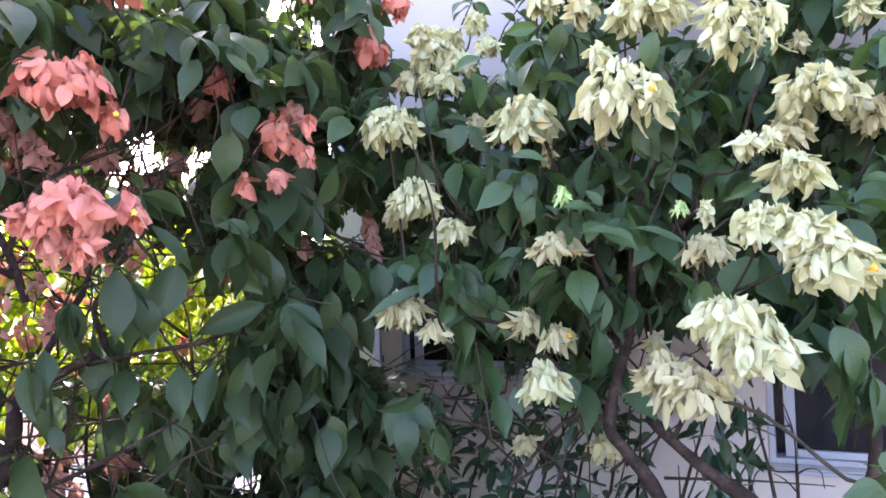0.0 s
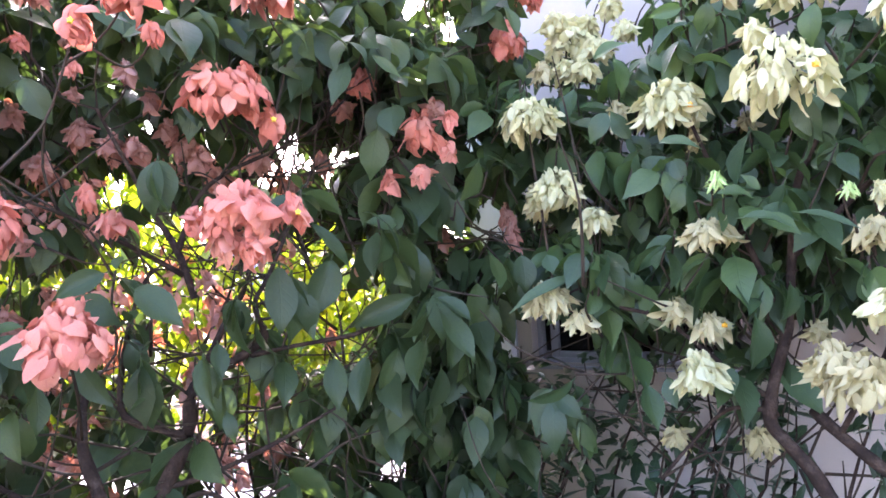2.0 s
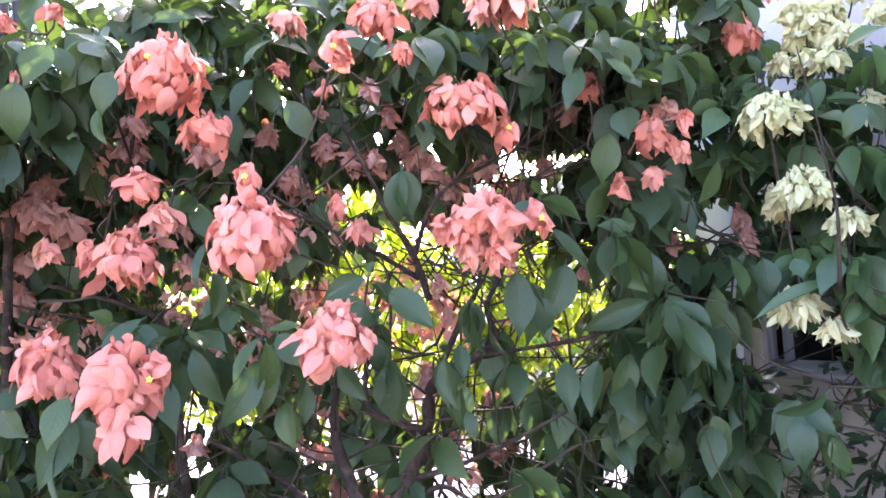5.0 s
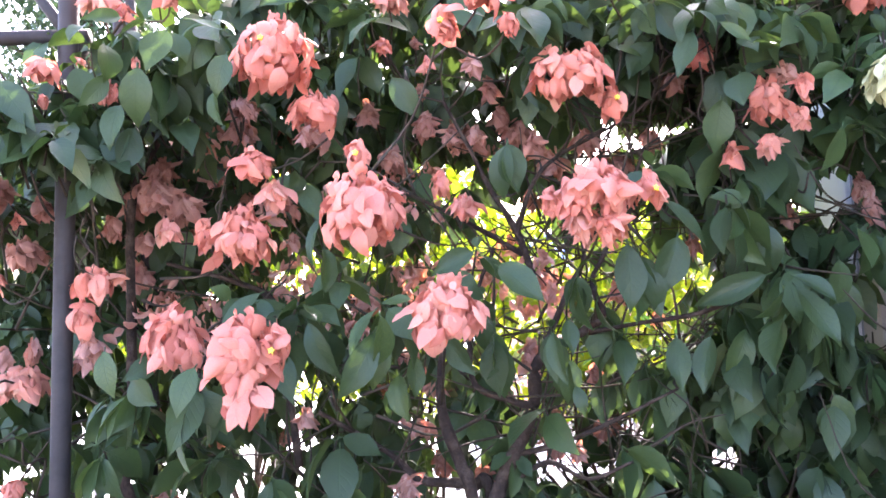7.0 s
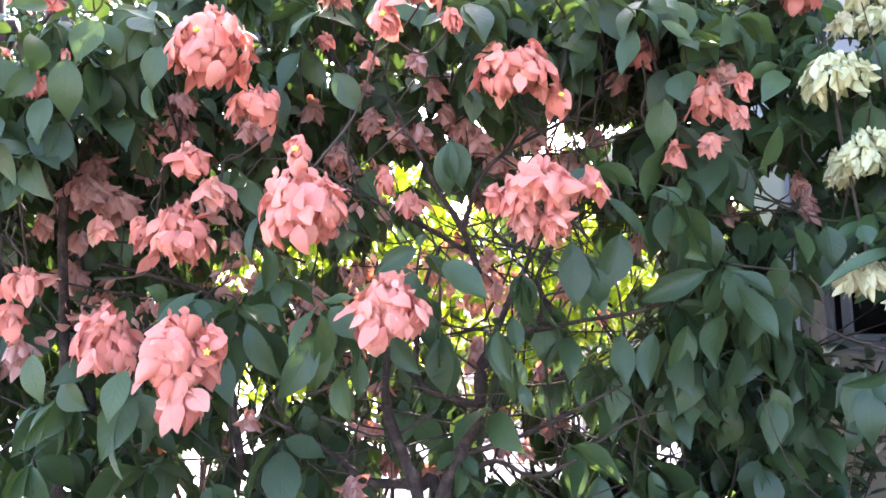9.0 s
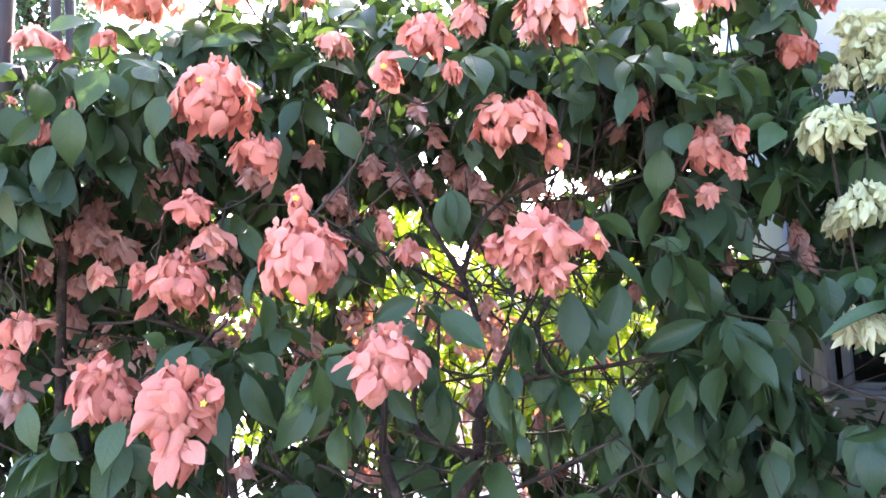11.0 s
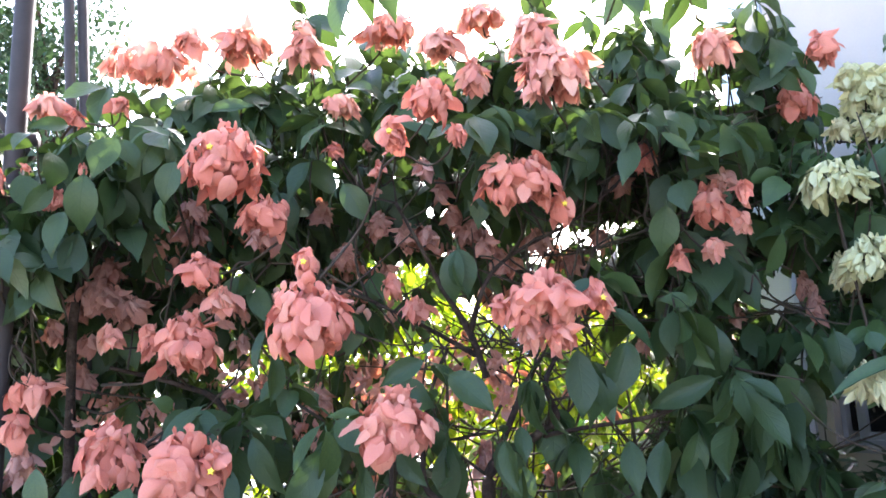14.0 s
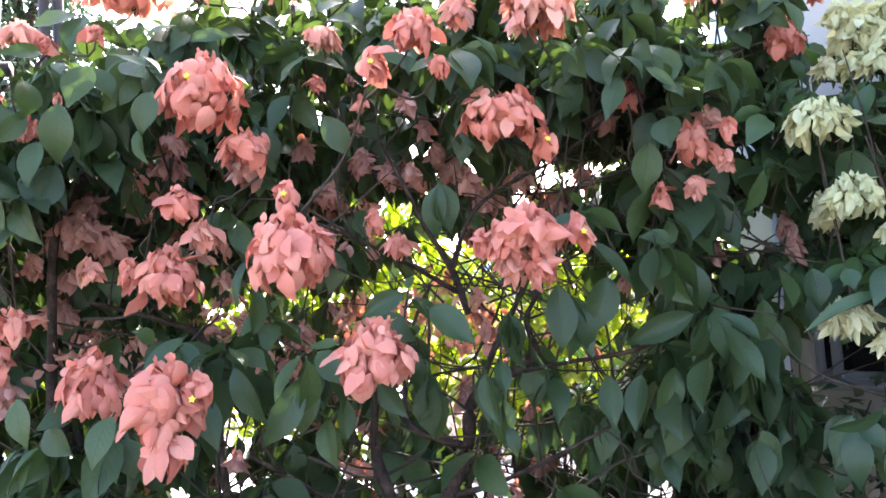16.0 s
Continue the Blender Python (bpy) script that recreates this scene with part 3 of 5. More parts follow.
        floret(head, p + Vector((spot.x * wide / 2, spot.y * wide * 0.56, spot.z * high / 2)), Vector((spot.x * 0.5, -1, 0.35)).normalized(), YELLOW if colour == "pink" else ORANGE)


def pink_head(x, y, z, wide, high, state, florets=0, outer=True):
    flower_head(pink_shrub, "pink", x, y, z, wide, high, state, florets, outer)


def white_head(x, y, z, wide, high, state, florets=0):
    flower_head(cream_shrub, "cream", x, y, z, wide, high, state, florets)


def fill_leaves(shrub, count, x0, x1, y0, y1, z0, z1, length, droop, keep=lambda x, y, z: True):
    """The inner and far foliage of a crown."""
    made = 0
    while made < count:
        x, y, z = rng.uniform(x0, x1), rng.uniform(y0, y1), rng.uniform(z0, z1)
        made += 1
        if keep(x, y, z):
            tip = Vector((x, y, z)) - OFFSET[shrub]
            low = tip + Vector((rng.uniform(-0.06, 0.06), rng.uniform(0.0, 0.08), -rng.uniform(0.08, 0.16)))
            # whorls dropped by height and by bearing from the camera
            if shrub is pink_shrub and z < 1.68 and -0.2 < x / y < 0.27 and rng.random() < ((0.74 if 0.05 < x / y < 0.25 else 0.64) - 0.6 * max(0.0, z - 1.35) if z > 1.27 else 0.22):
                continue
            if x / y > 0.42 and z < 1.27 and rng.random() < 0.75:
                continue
            # thinned inside an ellipse of camera angles, so that specks of sky show
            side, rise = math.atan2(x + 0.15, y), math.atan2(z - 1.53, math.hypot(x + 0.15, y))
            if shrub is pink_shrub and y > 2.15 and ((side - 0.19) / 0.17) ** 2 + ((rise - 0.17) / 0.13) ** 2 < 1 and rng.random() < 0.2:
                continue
            # three more ellipses of camera angles, thinned so that the lime bushes show
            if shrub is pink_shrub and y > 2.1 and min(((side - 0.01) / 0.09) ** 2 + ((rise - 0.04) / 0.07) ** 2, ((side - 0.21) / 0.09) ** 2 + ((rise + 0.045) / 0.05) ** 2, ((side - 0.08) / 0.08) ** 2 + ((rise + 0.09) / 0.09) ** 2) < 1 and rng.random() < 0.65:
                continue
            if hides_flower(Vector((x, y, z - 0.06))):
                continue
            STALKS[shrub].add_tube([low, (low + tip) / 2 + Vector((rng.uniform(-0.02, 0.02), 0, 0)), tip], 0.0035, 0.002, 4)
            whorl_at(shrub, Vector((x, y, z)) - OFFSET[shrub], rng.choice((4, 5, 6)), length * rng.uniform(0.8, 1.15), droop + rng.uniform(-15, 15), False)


# limbs
limb(pink_shrub, 0.032, 0.011, (-0.194, 2.076, 0.676), (-0.177, 2.137, 0.851), (-0.129, 2.163, 0.950), (-0.053, 2.189, 1.097), (-0.026, 2.205, 1.220), (0.129, 2.243, 1.302), (0.175, 2.290, 1.362))
limb(pink_shrub, 0.025, 0.008, (-0.235, 2.126, 0.812), (-0.270, 2.169, 0.957), (-0.308, 2.196, 1.080), (-0.309, 2.266, 1.198), (-0.272, 2.332, 1.357))
limb(pink_shrub, 0.021, 0.007, (-0.185, 2.181, 0.822), (-0.242, 2.249, 0.870), (-0.388, 2.252, 0.894), (-0.487, 2.314, 0.967), (-0.682, 2.313, 1.097))
limb(pink_shrub, 0.013, 0.005, (-0.053, 2.189, 1.097), (-0.114, 2.197, 1.115), (-0.219, 2.262, 1.176), (-0.183, 2.333, 1.419), (-0.122, 2.331, 1.551))
limb(pink_shrub, 0.011, 0.005, (-0.026, 2.205, 1.220), (0.075, 2.258, 1.403), (0.139, 2.300, 1.514), (0.137, 2.289, 1.730))
limb(pink_shrub, 0.011, 0.005, (0.129, 2.243, 1.302), (0.171, 2.237, 1.332), (0.148, 2.247, 1.431), (0.204, 2.288, 1.526), (0.339, 2.285, 1.814))
limb(pink_shrub, 0.008, 0.005, (0.128, 2.242, 1.286), (0.240, 2.169, 1.308), (0.396, 2.076, 1.334), (0.486, 1.994, 1.382))
limb(pink_shrub, 0.009, 0.004, (-0.144, 2.167, 0.965), (-0.002, 2.161, 0.990), (0.154, 2.148, 1.045), (0.336, 2.121, 1.130))
limb(pink_shrub, 0.008, 0.004, (-0.118, 2.150, 0.906), (-0.022, 2.152, 0.946), (0.078, 2.126, 0.901), (0.199, 2.114, 0.943))
limb(pink_shrub, 0.011, 0.005, (-0.012, 2.330, 1.456), (-0.052, 2.336, 1.594), (-0.127, 2.333, 1.736), (-0.171, 2.324, 1.841), (-0.246, 2.349, 2.007))
limb(pink_shrub, 0.009, 0.004, (-0.040, 2.335, 1.526), (-0.155, 2.291, 1.601), (-0.250, 2.240, 1.656), (-0.344, 2.233, 1.711))
limb(pink_shrub, 0.009, 0.005, (-0.052, 2.336, 1.594), (0.010, 2.323, 1.743), (0.107, 2.354, 1.826), (0.309, 2.355, 1.919), (0.430, 2.308, 2.008))
limb(pink_shrub, 0.021, 0.011, (-1.214, 2.226, 0.858), (-1.231, 2.295, 1.171), (-1.231, 2.326, 1.451), (-1.209, 2.328, 1.778), (-1.128, 2.340, 1.943))
limb(pink_shrub, 0.013, 0.006, (-0.768, 2.395, 0.917), (-0.801, 2.447, 1.204), (-0.830, 2.463, 1.426), (-0.955, 2.431, 1.507), (-1.133, 2.370, 1.573))
limb(cream_shrub, 0.021, 0.013, (1.535, 1.084, 0.816), (1.467, 1.229, 0.921), (1.417, 1.313, 0.983), (1.369, 1.389, 1.056), (1.374, 1.468, 1.099))
limb(cream_shrub, 0.022, 0.009, (1.311, 1.331, 0.786), (1.316, 1.398, 0.940), (1.285, 1.458, 1.028), (1.264, 1.492, 1.081), (1.283, 1.497, 1.163), (1.326, 1.484, 1.302), (1.349, 1.476, 1.474), (1.362, 1.458, 1.645), (1.404, 1.391, 1.809))
limb(cream_shrub, 0.008, 0.005, (1.278, 1.494, 1.136), (1.225, 1.548, 1.178), (1.177, 1.597, 1.250), (1.118, 1.711, 1.336), (1.055, 1.811, 1.366))
limb(cream_shrub, 0.008, 0.005, (1.369, 1.389, 1.056), (1.354, 1.294, 1.180), (1.318, 1.205, 1.270), (1.307, 1.157, 1.372))
limb(cream_shrub, 0.010, 0.005, (1.326, 1.484, 1.302), (1.285, 1.532, 1.477), (1.263, 1.607, 1.659), (1.227, 1.668, 1.849))
limb(cream_shrub, 0.010, 0.005, (1.349, 1.476, 1.474), (1.431, 1.395, 1.583), (1.509, 1.296, 1.713), (1.532, 1.220, 1.906))
limb(cream_shrub, 0.014, 0.007, (1.500, 1.004, 0.907), (1.566, 0.998, 1.097), (1.582, 1.024, 1.261), (1.568, 1.070, 1.433), (1.586, 1.125, 1.653))
limb(cream_shrub, 0.006, 0.004, (1.269, 1.496, 1.108), (1.193, 1.557, 1.109), (1.138, 1.635, 1.017), (1.089, 1.700, 0.923))

# large outer leaves
large_leaf(pink_shrub, (0.543, 1.886, 1.407), (0.515, 1.851, 1.303), 0.089)
large_leaf(pink_shrub, (0.542, 1.899, 1.323), (0.468, 1.861, 1.216), 0.100)
large_leaf(pink_shrub, (0.575, 1.895, 1.423), (0.647, 1.816, 1.385), 0.055)
large_leaf(pink_shrub, (0.596, 1.938, 1.396), (0.658, 1.838, 1.262), 0.082)
large_leaf(pink_shrub, (0.537, 1.965, 1.428), (0.355, 1.969, 1.369), 0.077)
large_leaf(pink_shrub, (0.449, 1.927, 1.583), (0.492, 1.884, 1.452), 0.094)
large_leaf(pink_shrub, (0.232, 1.753, 1.621), (0.334, 1.702, 1.531), 0.053)
large_leaf(pink_shrub, (0.729, 1.882, 1.529), (0.739, 1.803, 1.450), 0.082)
large_leaf(pink_shrub, (0.709, 1.945, 1.455), (0.700, 1.904, 1.339), 0.084)
large_leaf(pink_shrub, (0.172, 1.872, 1.530), (0.167, 1.831, 1.370), 0.102)
large_leaf(pink_shrub, (-0.149, 1.761, 1.497), (-0.061, 1.682, 1.430), 0.072)
large_leaf(pink_shrub, (0.024, 1.938, 1.353), (0.028, 1.883, 1.277), 0.052)
large_leaf(pink_shrub, (-0.012, 1.938, 1.323), (-0.025, 1.861, 1.218), 0.057)
large_leaf(pink_shrub, (0.037, 1.961, 1.182), (0.047, 1.903, 1.129), 0.047)
large_leaf(pink_shrub, (0.520, 2.028, 1.627), (0.432, 2.003, 1.642), 0.063)
large_leaf(pink_shrub, (0.428, 2.008, 1.592), (0.408, 1.984, 1.465), 0.082)
large_leaf(pink_shrub, (0.313, 1.939, 1.540), (0.260, 1.894, 1.404), 0.088)
large_leaf(pink_shrub, (0.583, 2.058, 1.513), (0.493, 2.018, 1.389), 0.086)
large_leaf(pink_shrub, (0.672, 2.012, 1.377), (0.639, 1.956, 1.221), 0.097)
large_leaf(pink_shrub, (0.512, 2.068, 1.285), (0.465, 2.003, 1.160), 0.086)
large_leaf(pink_shrub, (0.426, 2.095, 1.268), (0.364, 2.036, 1.143), 0.075)
large_leaf(pink_shrub, (0.617, 2.017, 1.224), (0.604, 1.972, 1.098), 0.086)
large_leaf(pink_shrub, (0.340, 2.121, 1.271), (0.326, 2.042, 1.145), 0.075)
large_leaf(pink_shrub, (0.865, 1.978, 1.522), (0.853, 1.924, 1.426), 0.077)
large_leaf(pink_shrub, (-0.420, 1.627, 1.423), (-0.497, 1.573, 1.361), 0.057)
large_leaf(pink_shrub, (-0.408, 1.617, 1.412), (-0.381, 1.583, 1.294), 0.079)
large_leaf(pink_shrub, (-0.422, 1.622, 1.378), (-0.465, 1.532, 1.253), 0.082)
large_leaf(pink_shrub, (-0.409, 1.669, 1.434), (-0.342, 1.632, 1.448), 0.036)
large_leaf(pink_shrub, (-0.596, 1.771, 1.440), (-0.547, 1.721, 1.408), 0.054)
large_leaf(pink_shrub, (-0.689, 1.750, 1.473), (-0.773, 1.654, 1.424), 0.058)
large_leaf(pink_shrub, (-0.697, 1.746, 1.453), (-0.741, 1.673, 1.419), 0.048)
large_leaf(pink_shrub, (-0.294, 1.840, 1.465), (-0.193, 1.775, 1.453), 0.098)
large_leaf(pink_shrub, (-0.201, 1.744, 1.535), (-0.295, 1.702, 1.497), 0.050)
large_leaf(pink_shrub, (-0.542, 1.753, 1.630), (-0.592, 1.683, 1.562), 0.030)
large_leaf(pink_shrub, (-0.818, 1.664, 1.326), (-0.856, 1.591, 1.253), 0.079)
large_leaf(pink_shrub, (-0.589, 1.769, 1.398), (-0.551, 1.693, 1.280), 0.070)
large_leaf(pink_shrub, (-0.389, 1.783, 1.264), (-0.410, 1.701, 1.193), 0.070)
large_leaf(pink_shrub, (-0.652, 1.856, 1.376), (-0.616, 1.823, 1.258), 0.074)
large_leaf(pink_shrub, (-0.360, 1.891, 1.296), (-0.354, 1.848, 1.198), 0.065)
large_leaf(pink_shrub, (-0.287, 1.951, 1.338), (-0.228, 1.906, 1.231), 0.067)
large_leaf(pink_shrub, (-0.686, 1.843, 1.337), (-0.638, 1.767, 1.229), 0.074)
large_leaf(pink_shrub, (-0.794, 1.875, 1.464), (-0.812, 1.827, 1.494), 0.048)
large_leaf(pink_shrub, (-0.578, 1.982, 1.573), (-0.556, 1.931, 1.461), 0.068)
large_leaf(pink_shrub, (-0.946, 1.810, 1.336), (-1.006, 1.741, 1.303), 0.067)
large_leaf(pink_shrub, (-1.078, 1.809, 1.363), (-1.067, 1.750, 1.266), 0.078)
large_leaf(pink_shrub, (-1.007, 1.778, 1.296), (-0.955, 1.747, 1.234), 0.067)
large_leaf(pink_shrub, (-0.752, 1.823, 2.044), (-0.788, 1.795, 1.950), 0.074)
large_leaf(pink_shrub, (-0.804, 1.879, 1.973), (-0.810, 1.842, 1.890), 0.066)
large_leaf(pink_shrub, (-1.019, 1.769, 2.072), (-0.980, 1.754, 1.992), 0.083)
large_leaf(pink_shrub, (-0.972, 1.835, 2.033), (-0.975, 1.794, 1.895), 0.094)
large_leaf(pink_shrub, (-1.024, 1.787, 2.002), (-1.046, 1.733, 1.925), 0.063)
large_leaf(pink_shrub, (-1.026, 1.854, 1.949), (-1.049, 1.788, 1.855), 0.070)
large_leaf(pink_shrub, (-1.077, 1.854, 1.825), (-1.108, 1.764, 1.851), 0.075)
large_leaf(pink_shrub, (-1.021, 1.921, 1.905), (-1.032, 1.859, 1.787), 0.087)
large_leaf(pink_shrub, (-0.372, 1.958, 1.993), (-0.318, 1.928, 1.891), 0.076)
large_leaf(pink_shrub, (-0.377, 1.959, 1.989), (-0.438, 1.933, 1.948), 0.054)
large_leaf(pink_shrub, (-0.411, 2.059, 2.182), (-0.492, 2.001, 2.124), 0.055)
large_leaf(pink_shrub, (-0.767, 1.796, 2.119), (-0.702, 1.748, 2.096), 0.033)
large_leaf(pink_shrub, (-0.904, 1.858, 2.123), (-0.943, 1.798, 2.029), 0.085)
large_leaf(pink_shrub, (-0.909, 1.909, 2.133), (-0.869, 1.891, 2.059), 0.062)
large_leaf(pink_shrub, (-0.936, 1.819, 2.136), (-1.011, 1.736, 2.097), 0.050)
large_leaf(pink_shrub, (-0.865, 1.864, 2.150), (-0.760, 1.871, 2.128), 0.045)
large_leaf(pink_shrub, (-0.995, 1.814, 2.146), (-1.032, 1.730, 2.135), 0.045)
large_leaf(pink_shrub, (-1.123, 1.842, 2.043), (-1.090, 1.825, 1.956), 0.082)
large_leaf(pink_shrub, (-0.967, 1.976, 2.008), (-0.981, 1.958, 1.889), 0.084)
large_leaf(pink_shrub, (-0.932, 1.985, 2.027), (-0.926, 1.987, 1.910), 0.084)
large_leaf(pink_shrub, (-1.069, 1.787, 2.124), (-1.084, 1.718, 2.087), 0.040)
large_leaf(pink_shrub, (-0.719, 2.044, 2.234), (-0.607, 1.991, 2.241), 0.048)
large_leaf(pink_shrub, (-0.645, 2.069, 2.207), (-0.580, 2.079, 2.132), 0.065)
large_leaf(pink_shrub, (-0.754, 2.070, 2.287), (-0.820, 1.991, 2.273), 0.044)
large_leaf(pink_shrub, (-0.216, 1.873, 2.136), (-0.290, 1.836, 2.114), 0.029)
large_leaf(pink_shrub, (-0.207, 1.874, 2.131), (-0.125, 1.851, 2.105), 0.038)
large_leaf(pink_shrub, (0.359, 1.832, 2.068), (0.417, 1.782, 2.038), 0.041)
large_leaf(pink_shrub, (0.374, 1.890, 2.036), (0.320, 1.869, 1.932), 0.077)
large_leaf(pink_shrub, (0.501, 1.944, 1.938), (0.478, 1.898, 1.861), 0.080)
large_leaf(pink_shrub, (0.469, 1.998, 1.886), (0.446, 2.001, 1.749), 0.092)
large_leaf(pink_shrub, (0.711, 1.877, 1.776), (0.669, 1.852, 1.665), 0.084)
large_leaf(pink_shrub, (0.431, 1.868, 2.048), (0.498, 1.833, 1.988), 0.032)
large_leaf(pink_shrub, (0.502, 1.855, 1.990), (0.539, 1.783, 1.969), 0.022)
large_leaf(pink_shrub, (0.867, 2.031, 2.246), (0.747, 2.060, 2.214), 0.100)
large_leaf(pink_shrub, (0.844, 2.044, 2.244), (0.850, 1.987, 2.177), 0.061)
large_leaf(pink_shrub, (0.883, 2.021, 2.247), (0.904, 1.954, 2.163), 0.049)
large_leaf(pink_shrub, (0.909, 2.053, 2.285), (0.820, 2.048, 2.284), 0.034)
large_leaf(pink_shrub, (0.823, 2.088, 2.314), (0.731, 2.063, 2.283), 0.038)
large_leaf(pink_shrub, (0.640, 1.918, 2.038), (0.698, 1.870, 1.954), 0.058)
large_leaf(pink_shrub, (0.314, 2.031, 2.058), (0.237, 2.043, 1.982), 0.084)
large_leaf(pink_shrub, (0.627, 2.014, 2.119), (0.661, 1.974, 2.002), 0.077)
large_leaf(pink_shrub, (0.267, 1.897, 2.122), (0.377, 1.846, 2.105), 0.026)
large_leaf(pink_shrub, (0.197, 1.928, 2.146), (0.300, 1.881, 2.110), 0.030)
large_leaf(pink_shrub, (0.007, 1.808, 2.127), (0.079, 1.774, 2.065), 0.032)
large_leaf(pink_shrub, (0.024, 1.932, 2.057), (0.033, 1.902, 1.961), 0.068)
large_leaf(pink_shrub, (-0.045, 1.874, 2.103), (-0.034, 1.873, 1.997), 0.076)
large_leaf(pink_shrub, (0.149, 1.948, 2.115), (0.200, 1.925, 2.075), 0.040)
large_leaf(pink_shrub, (0.834, 1.928, 1.752), (0.757, 1.921, 1.814), 0.065)
large_leaf(cream_shrub, (1.140, 1.555, 2.102), (1.055, 1.568, 2.082), 0.042)
large_leaf(cream_shrub, (1.156, 1.557, 2.065), (1.050, 1.587, 2.027), 0.048)
large_leaf(cream_shrub, (1.143, 1.538, 1.958), (1.191, 1.429, 1.968), 0.083)
large_leaf(cream_shrub, (1.230, 1.241, 2.009), (1.185, 1.242, 1.930), 0.061)
large_leaf(cream_shrub, (1.067, 1.754, 2.029), (1.087, 1.708, 1.939), 0.071)
large_leaf(cream_shrub, (1.123, 1.602, 1.736), (1.099, 1.562, 1.681), 0.054)
large_leaf(cream_shrub, (1.060, 1.578, 1.772), (1.088, 1.475, 1.773), 0.040)
large_leaf(cream_shrub, (1.129, 1.228, 1.569), (1.175, 1.121, 1.547), 0.041)
large_leaf(cream_shrub, (1.114, 1.374, 1.570), (1.163, 1.277, 1.572), 0.046)
large_leaf(cream_shrub, (1.341, 1.065, 1.658), (1.259, 1.081, 1.623), 0.032)
large_leaf(cream_shrub, (1.363, 0.960, 1.601), (1.387, 0.868, 1.580), 0.035)
large_leaf(cream_shrub, (1.141, 1.478, 1.595), (1.135, 1.441, 1.545), 0.042)
large_leaf(cream_shrub, (1.479, 1.282, 1.725), (1.434, 1.239, 1.648), 0.063)
large_leaf(cream_shrub, (1.530, 0.975, 1.647), (1.514, 0.910, 1.666), 0.047)
large_leaf(cream_shrub, (1.337, 1.299, 1.957), (1.335, 1.255, 1.884), 0.057)
large_leaf(cream_shrub, (1.218, 1.554, 2.121), (1.202, 1.572, 2.035), 0.062)
large_leaf(cream_shrub, (1.072, 1.863, 2.056), (1.101, 1.781, 2.102), 0.055)
large_leaf(cream_shrub, (1.166, 1.393, 1.615), (1.087, 1.390, 1.650), 0.036)
large_leaf(cream_shrub, (1.179, 1.380, 1.632), (1.138, 1.383, 1.668), 0.032)
large_leaf(cream_shrub, (1.075, 1.462, 1.639), (1.066, 1.407, 1.617), 0.036)
large_leaf(cream_shrub, (1.061, 1.793, 1.891), (0.994, 1.785, 1.824), 0.063)
large_leaf(cream_shrub, (1.145, 1.815, 1.823), (1.075, 1.816, 1.896), 0.065)
large_leaf(cream_shrub, (1.409, 1.422, 1.772), (1.396, 1.376, 1.689), 0.070)
large_leaf(cream_shrub, (1.375, 1.526, 1.757), (1.363, 1.492, 1.653), 0.082)
large_leaf(cream_shrub, (1.495, 1.402, 1.791), (1.486, 1.350, 1.687), 0.082)
large_leaf(cream_shrub, (1.254, 1.249, 1.467), (1.289, 1.154, 1.418), 0.063)
large_leaf(cream_shrub, (1.206, 1.427, 1.431), (1.158, 1.387, 1.334), 0.057)
large_leaf(cream_shrub, (1.252, 1.386, 1.415), (1.222, 1.330, 1.346), 0.068)
large_leaf(cream_shrub, (1.158, 1.396, 1.345), (1.149, 1.358, 1.230), 0.086)
large_leaf(cream_shrub, (1.073, 1.624, 1.195), (1.063, 1.587, 1.125), 0.060)
large_leaf(cream_shrub, (1.001, 1.811, 1.429), (0.954, 1.770, 1.349), 0.064)
large_leaf(cream_shrub, (1.038, 0.649, 1.161), (0.969, 0.643, 1.195), 0.041)
large_leaf(cream_shrub, (1.453, 1.000, 1.350), (1.444, 0.933, 1.247), 0.092)
large_leaf(cream_shrub, (1.183, 1.575, 1.465), (1.128, 1.560, 1.405), 0.062)
large_leaf(cream_shrub, (1.083, 1.731, 1.161), (1.065, 1.660, 1.063), 0.076)
large_leaf(cream_shrub, (1.155, 1.509, 1.227), (1.139, 1.464, 1.170), 0.057)
large_leaf(cream_shrub, (1.168, 1.643, 1.371), (1.189, 1.584, 1.431), 0.060)
large_leaf(cream_shrub, (1.262, 1.309, 1.411), (1.249, 1.265, 1.344), 0.054)
large_leaf(cream_shrub, (1.056, 1.780, 1.457), (1.093, 1.709, 1.394), 0.072)
large_leaf(cream_shrub, (1.519, 1.087, 1.400), (1.460, 1.069, 1.297), 0.074)
large_leaf(cream_shrub, (0.895, 1.783, 1.186), (0.785, 1.781, 1.111), 0.062)
large_leaf(cream_shrub, (0.890, 1.869, 1.517), (0.886, 1.827, 1.467), 0.059)
large_leaf(cream_shrub, (0.950, 1.805, 1.454), (0.752, 1.830, 1.395), 0.053)
large_leaf(pink_shrub, (0.786, 1.969, 1.502), (0.829, 1.927, 1.441), 0.076)
large_leaf(pink_shrub, (0.446, 1.969, 1.573), (0.489, 1.909, 1.450), 0.088)

# pink flower heads
pink_head(-0.649, 1.864, 2.030, 0.238, 0.209, "fresh", florets=1)
pink_head(-0.585, 1.995, 1.924, 0.177, 0.117, "fresh")
pink_head(-0.452, 1.763, 1.775, 0.084, 0.078, "fresh", florets=1)
pink_head(-0.442, 1.706, 1.622, 0.227, 0.214, "fresh")
pink_head(-0.728, 1.912, 1.782, 0.130, 0.109, "fresh")
pink_head(-0.685, 1.930, 1.715, 0.094, 0.080, "pale")
pink_head(-0.899, 2.029, 1.621, 0.078, 0.125, "fresh")
pink_head(-0.780, 1.962, 1.598, 0.183, 0.193, "fresh")
pink_head(-1.002, 2.043, 1.650, 0.083, 0.088, "pale")
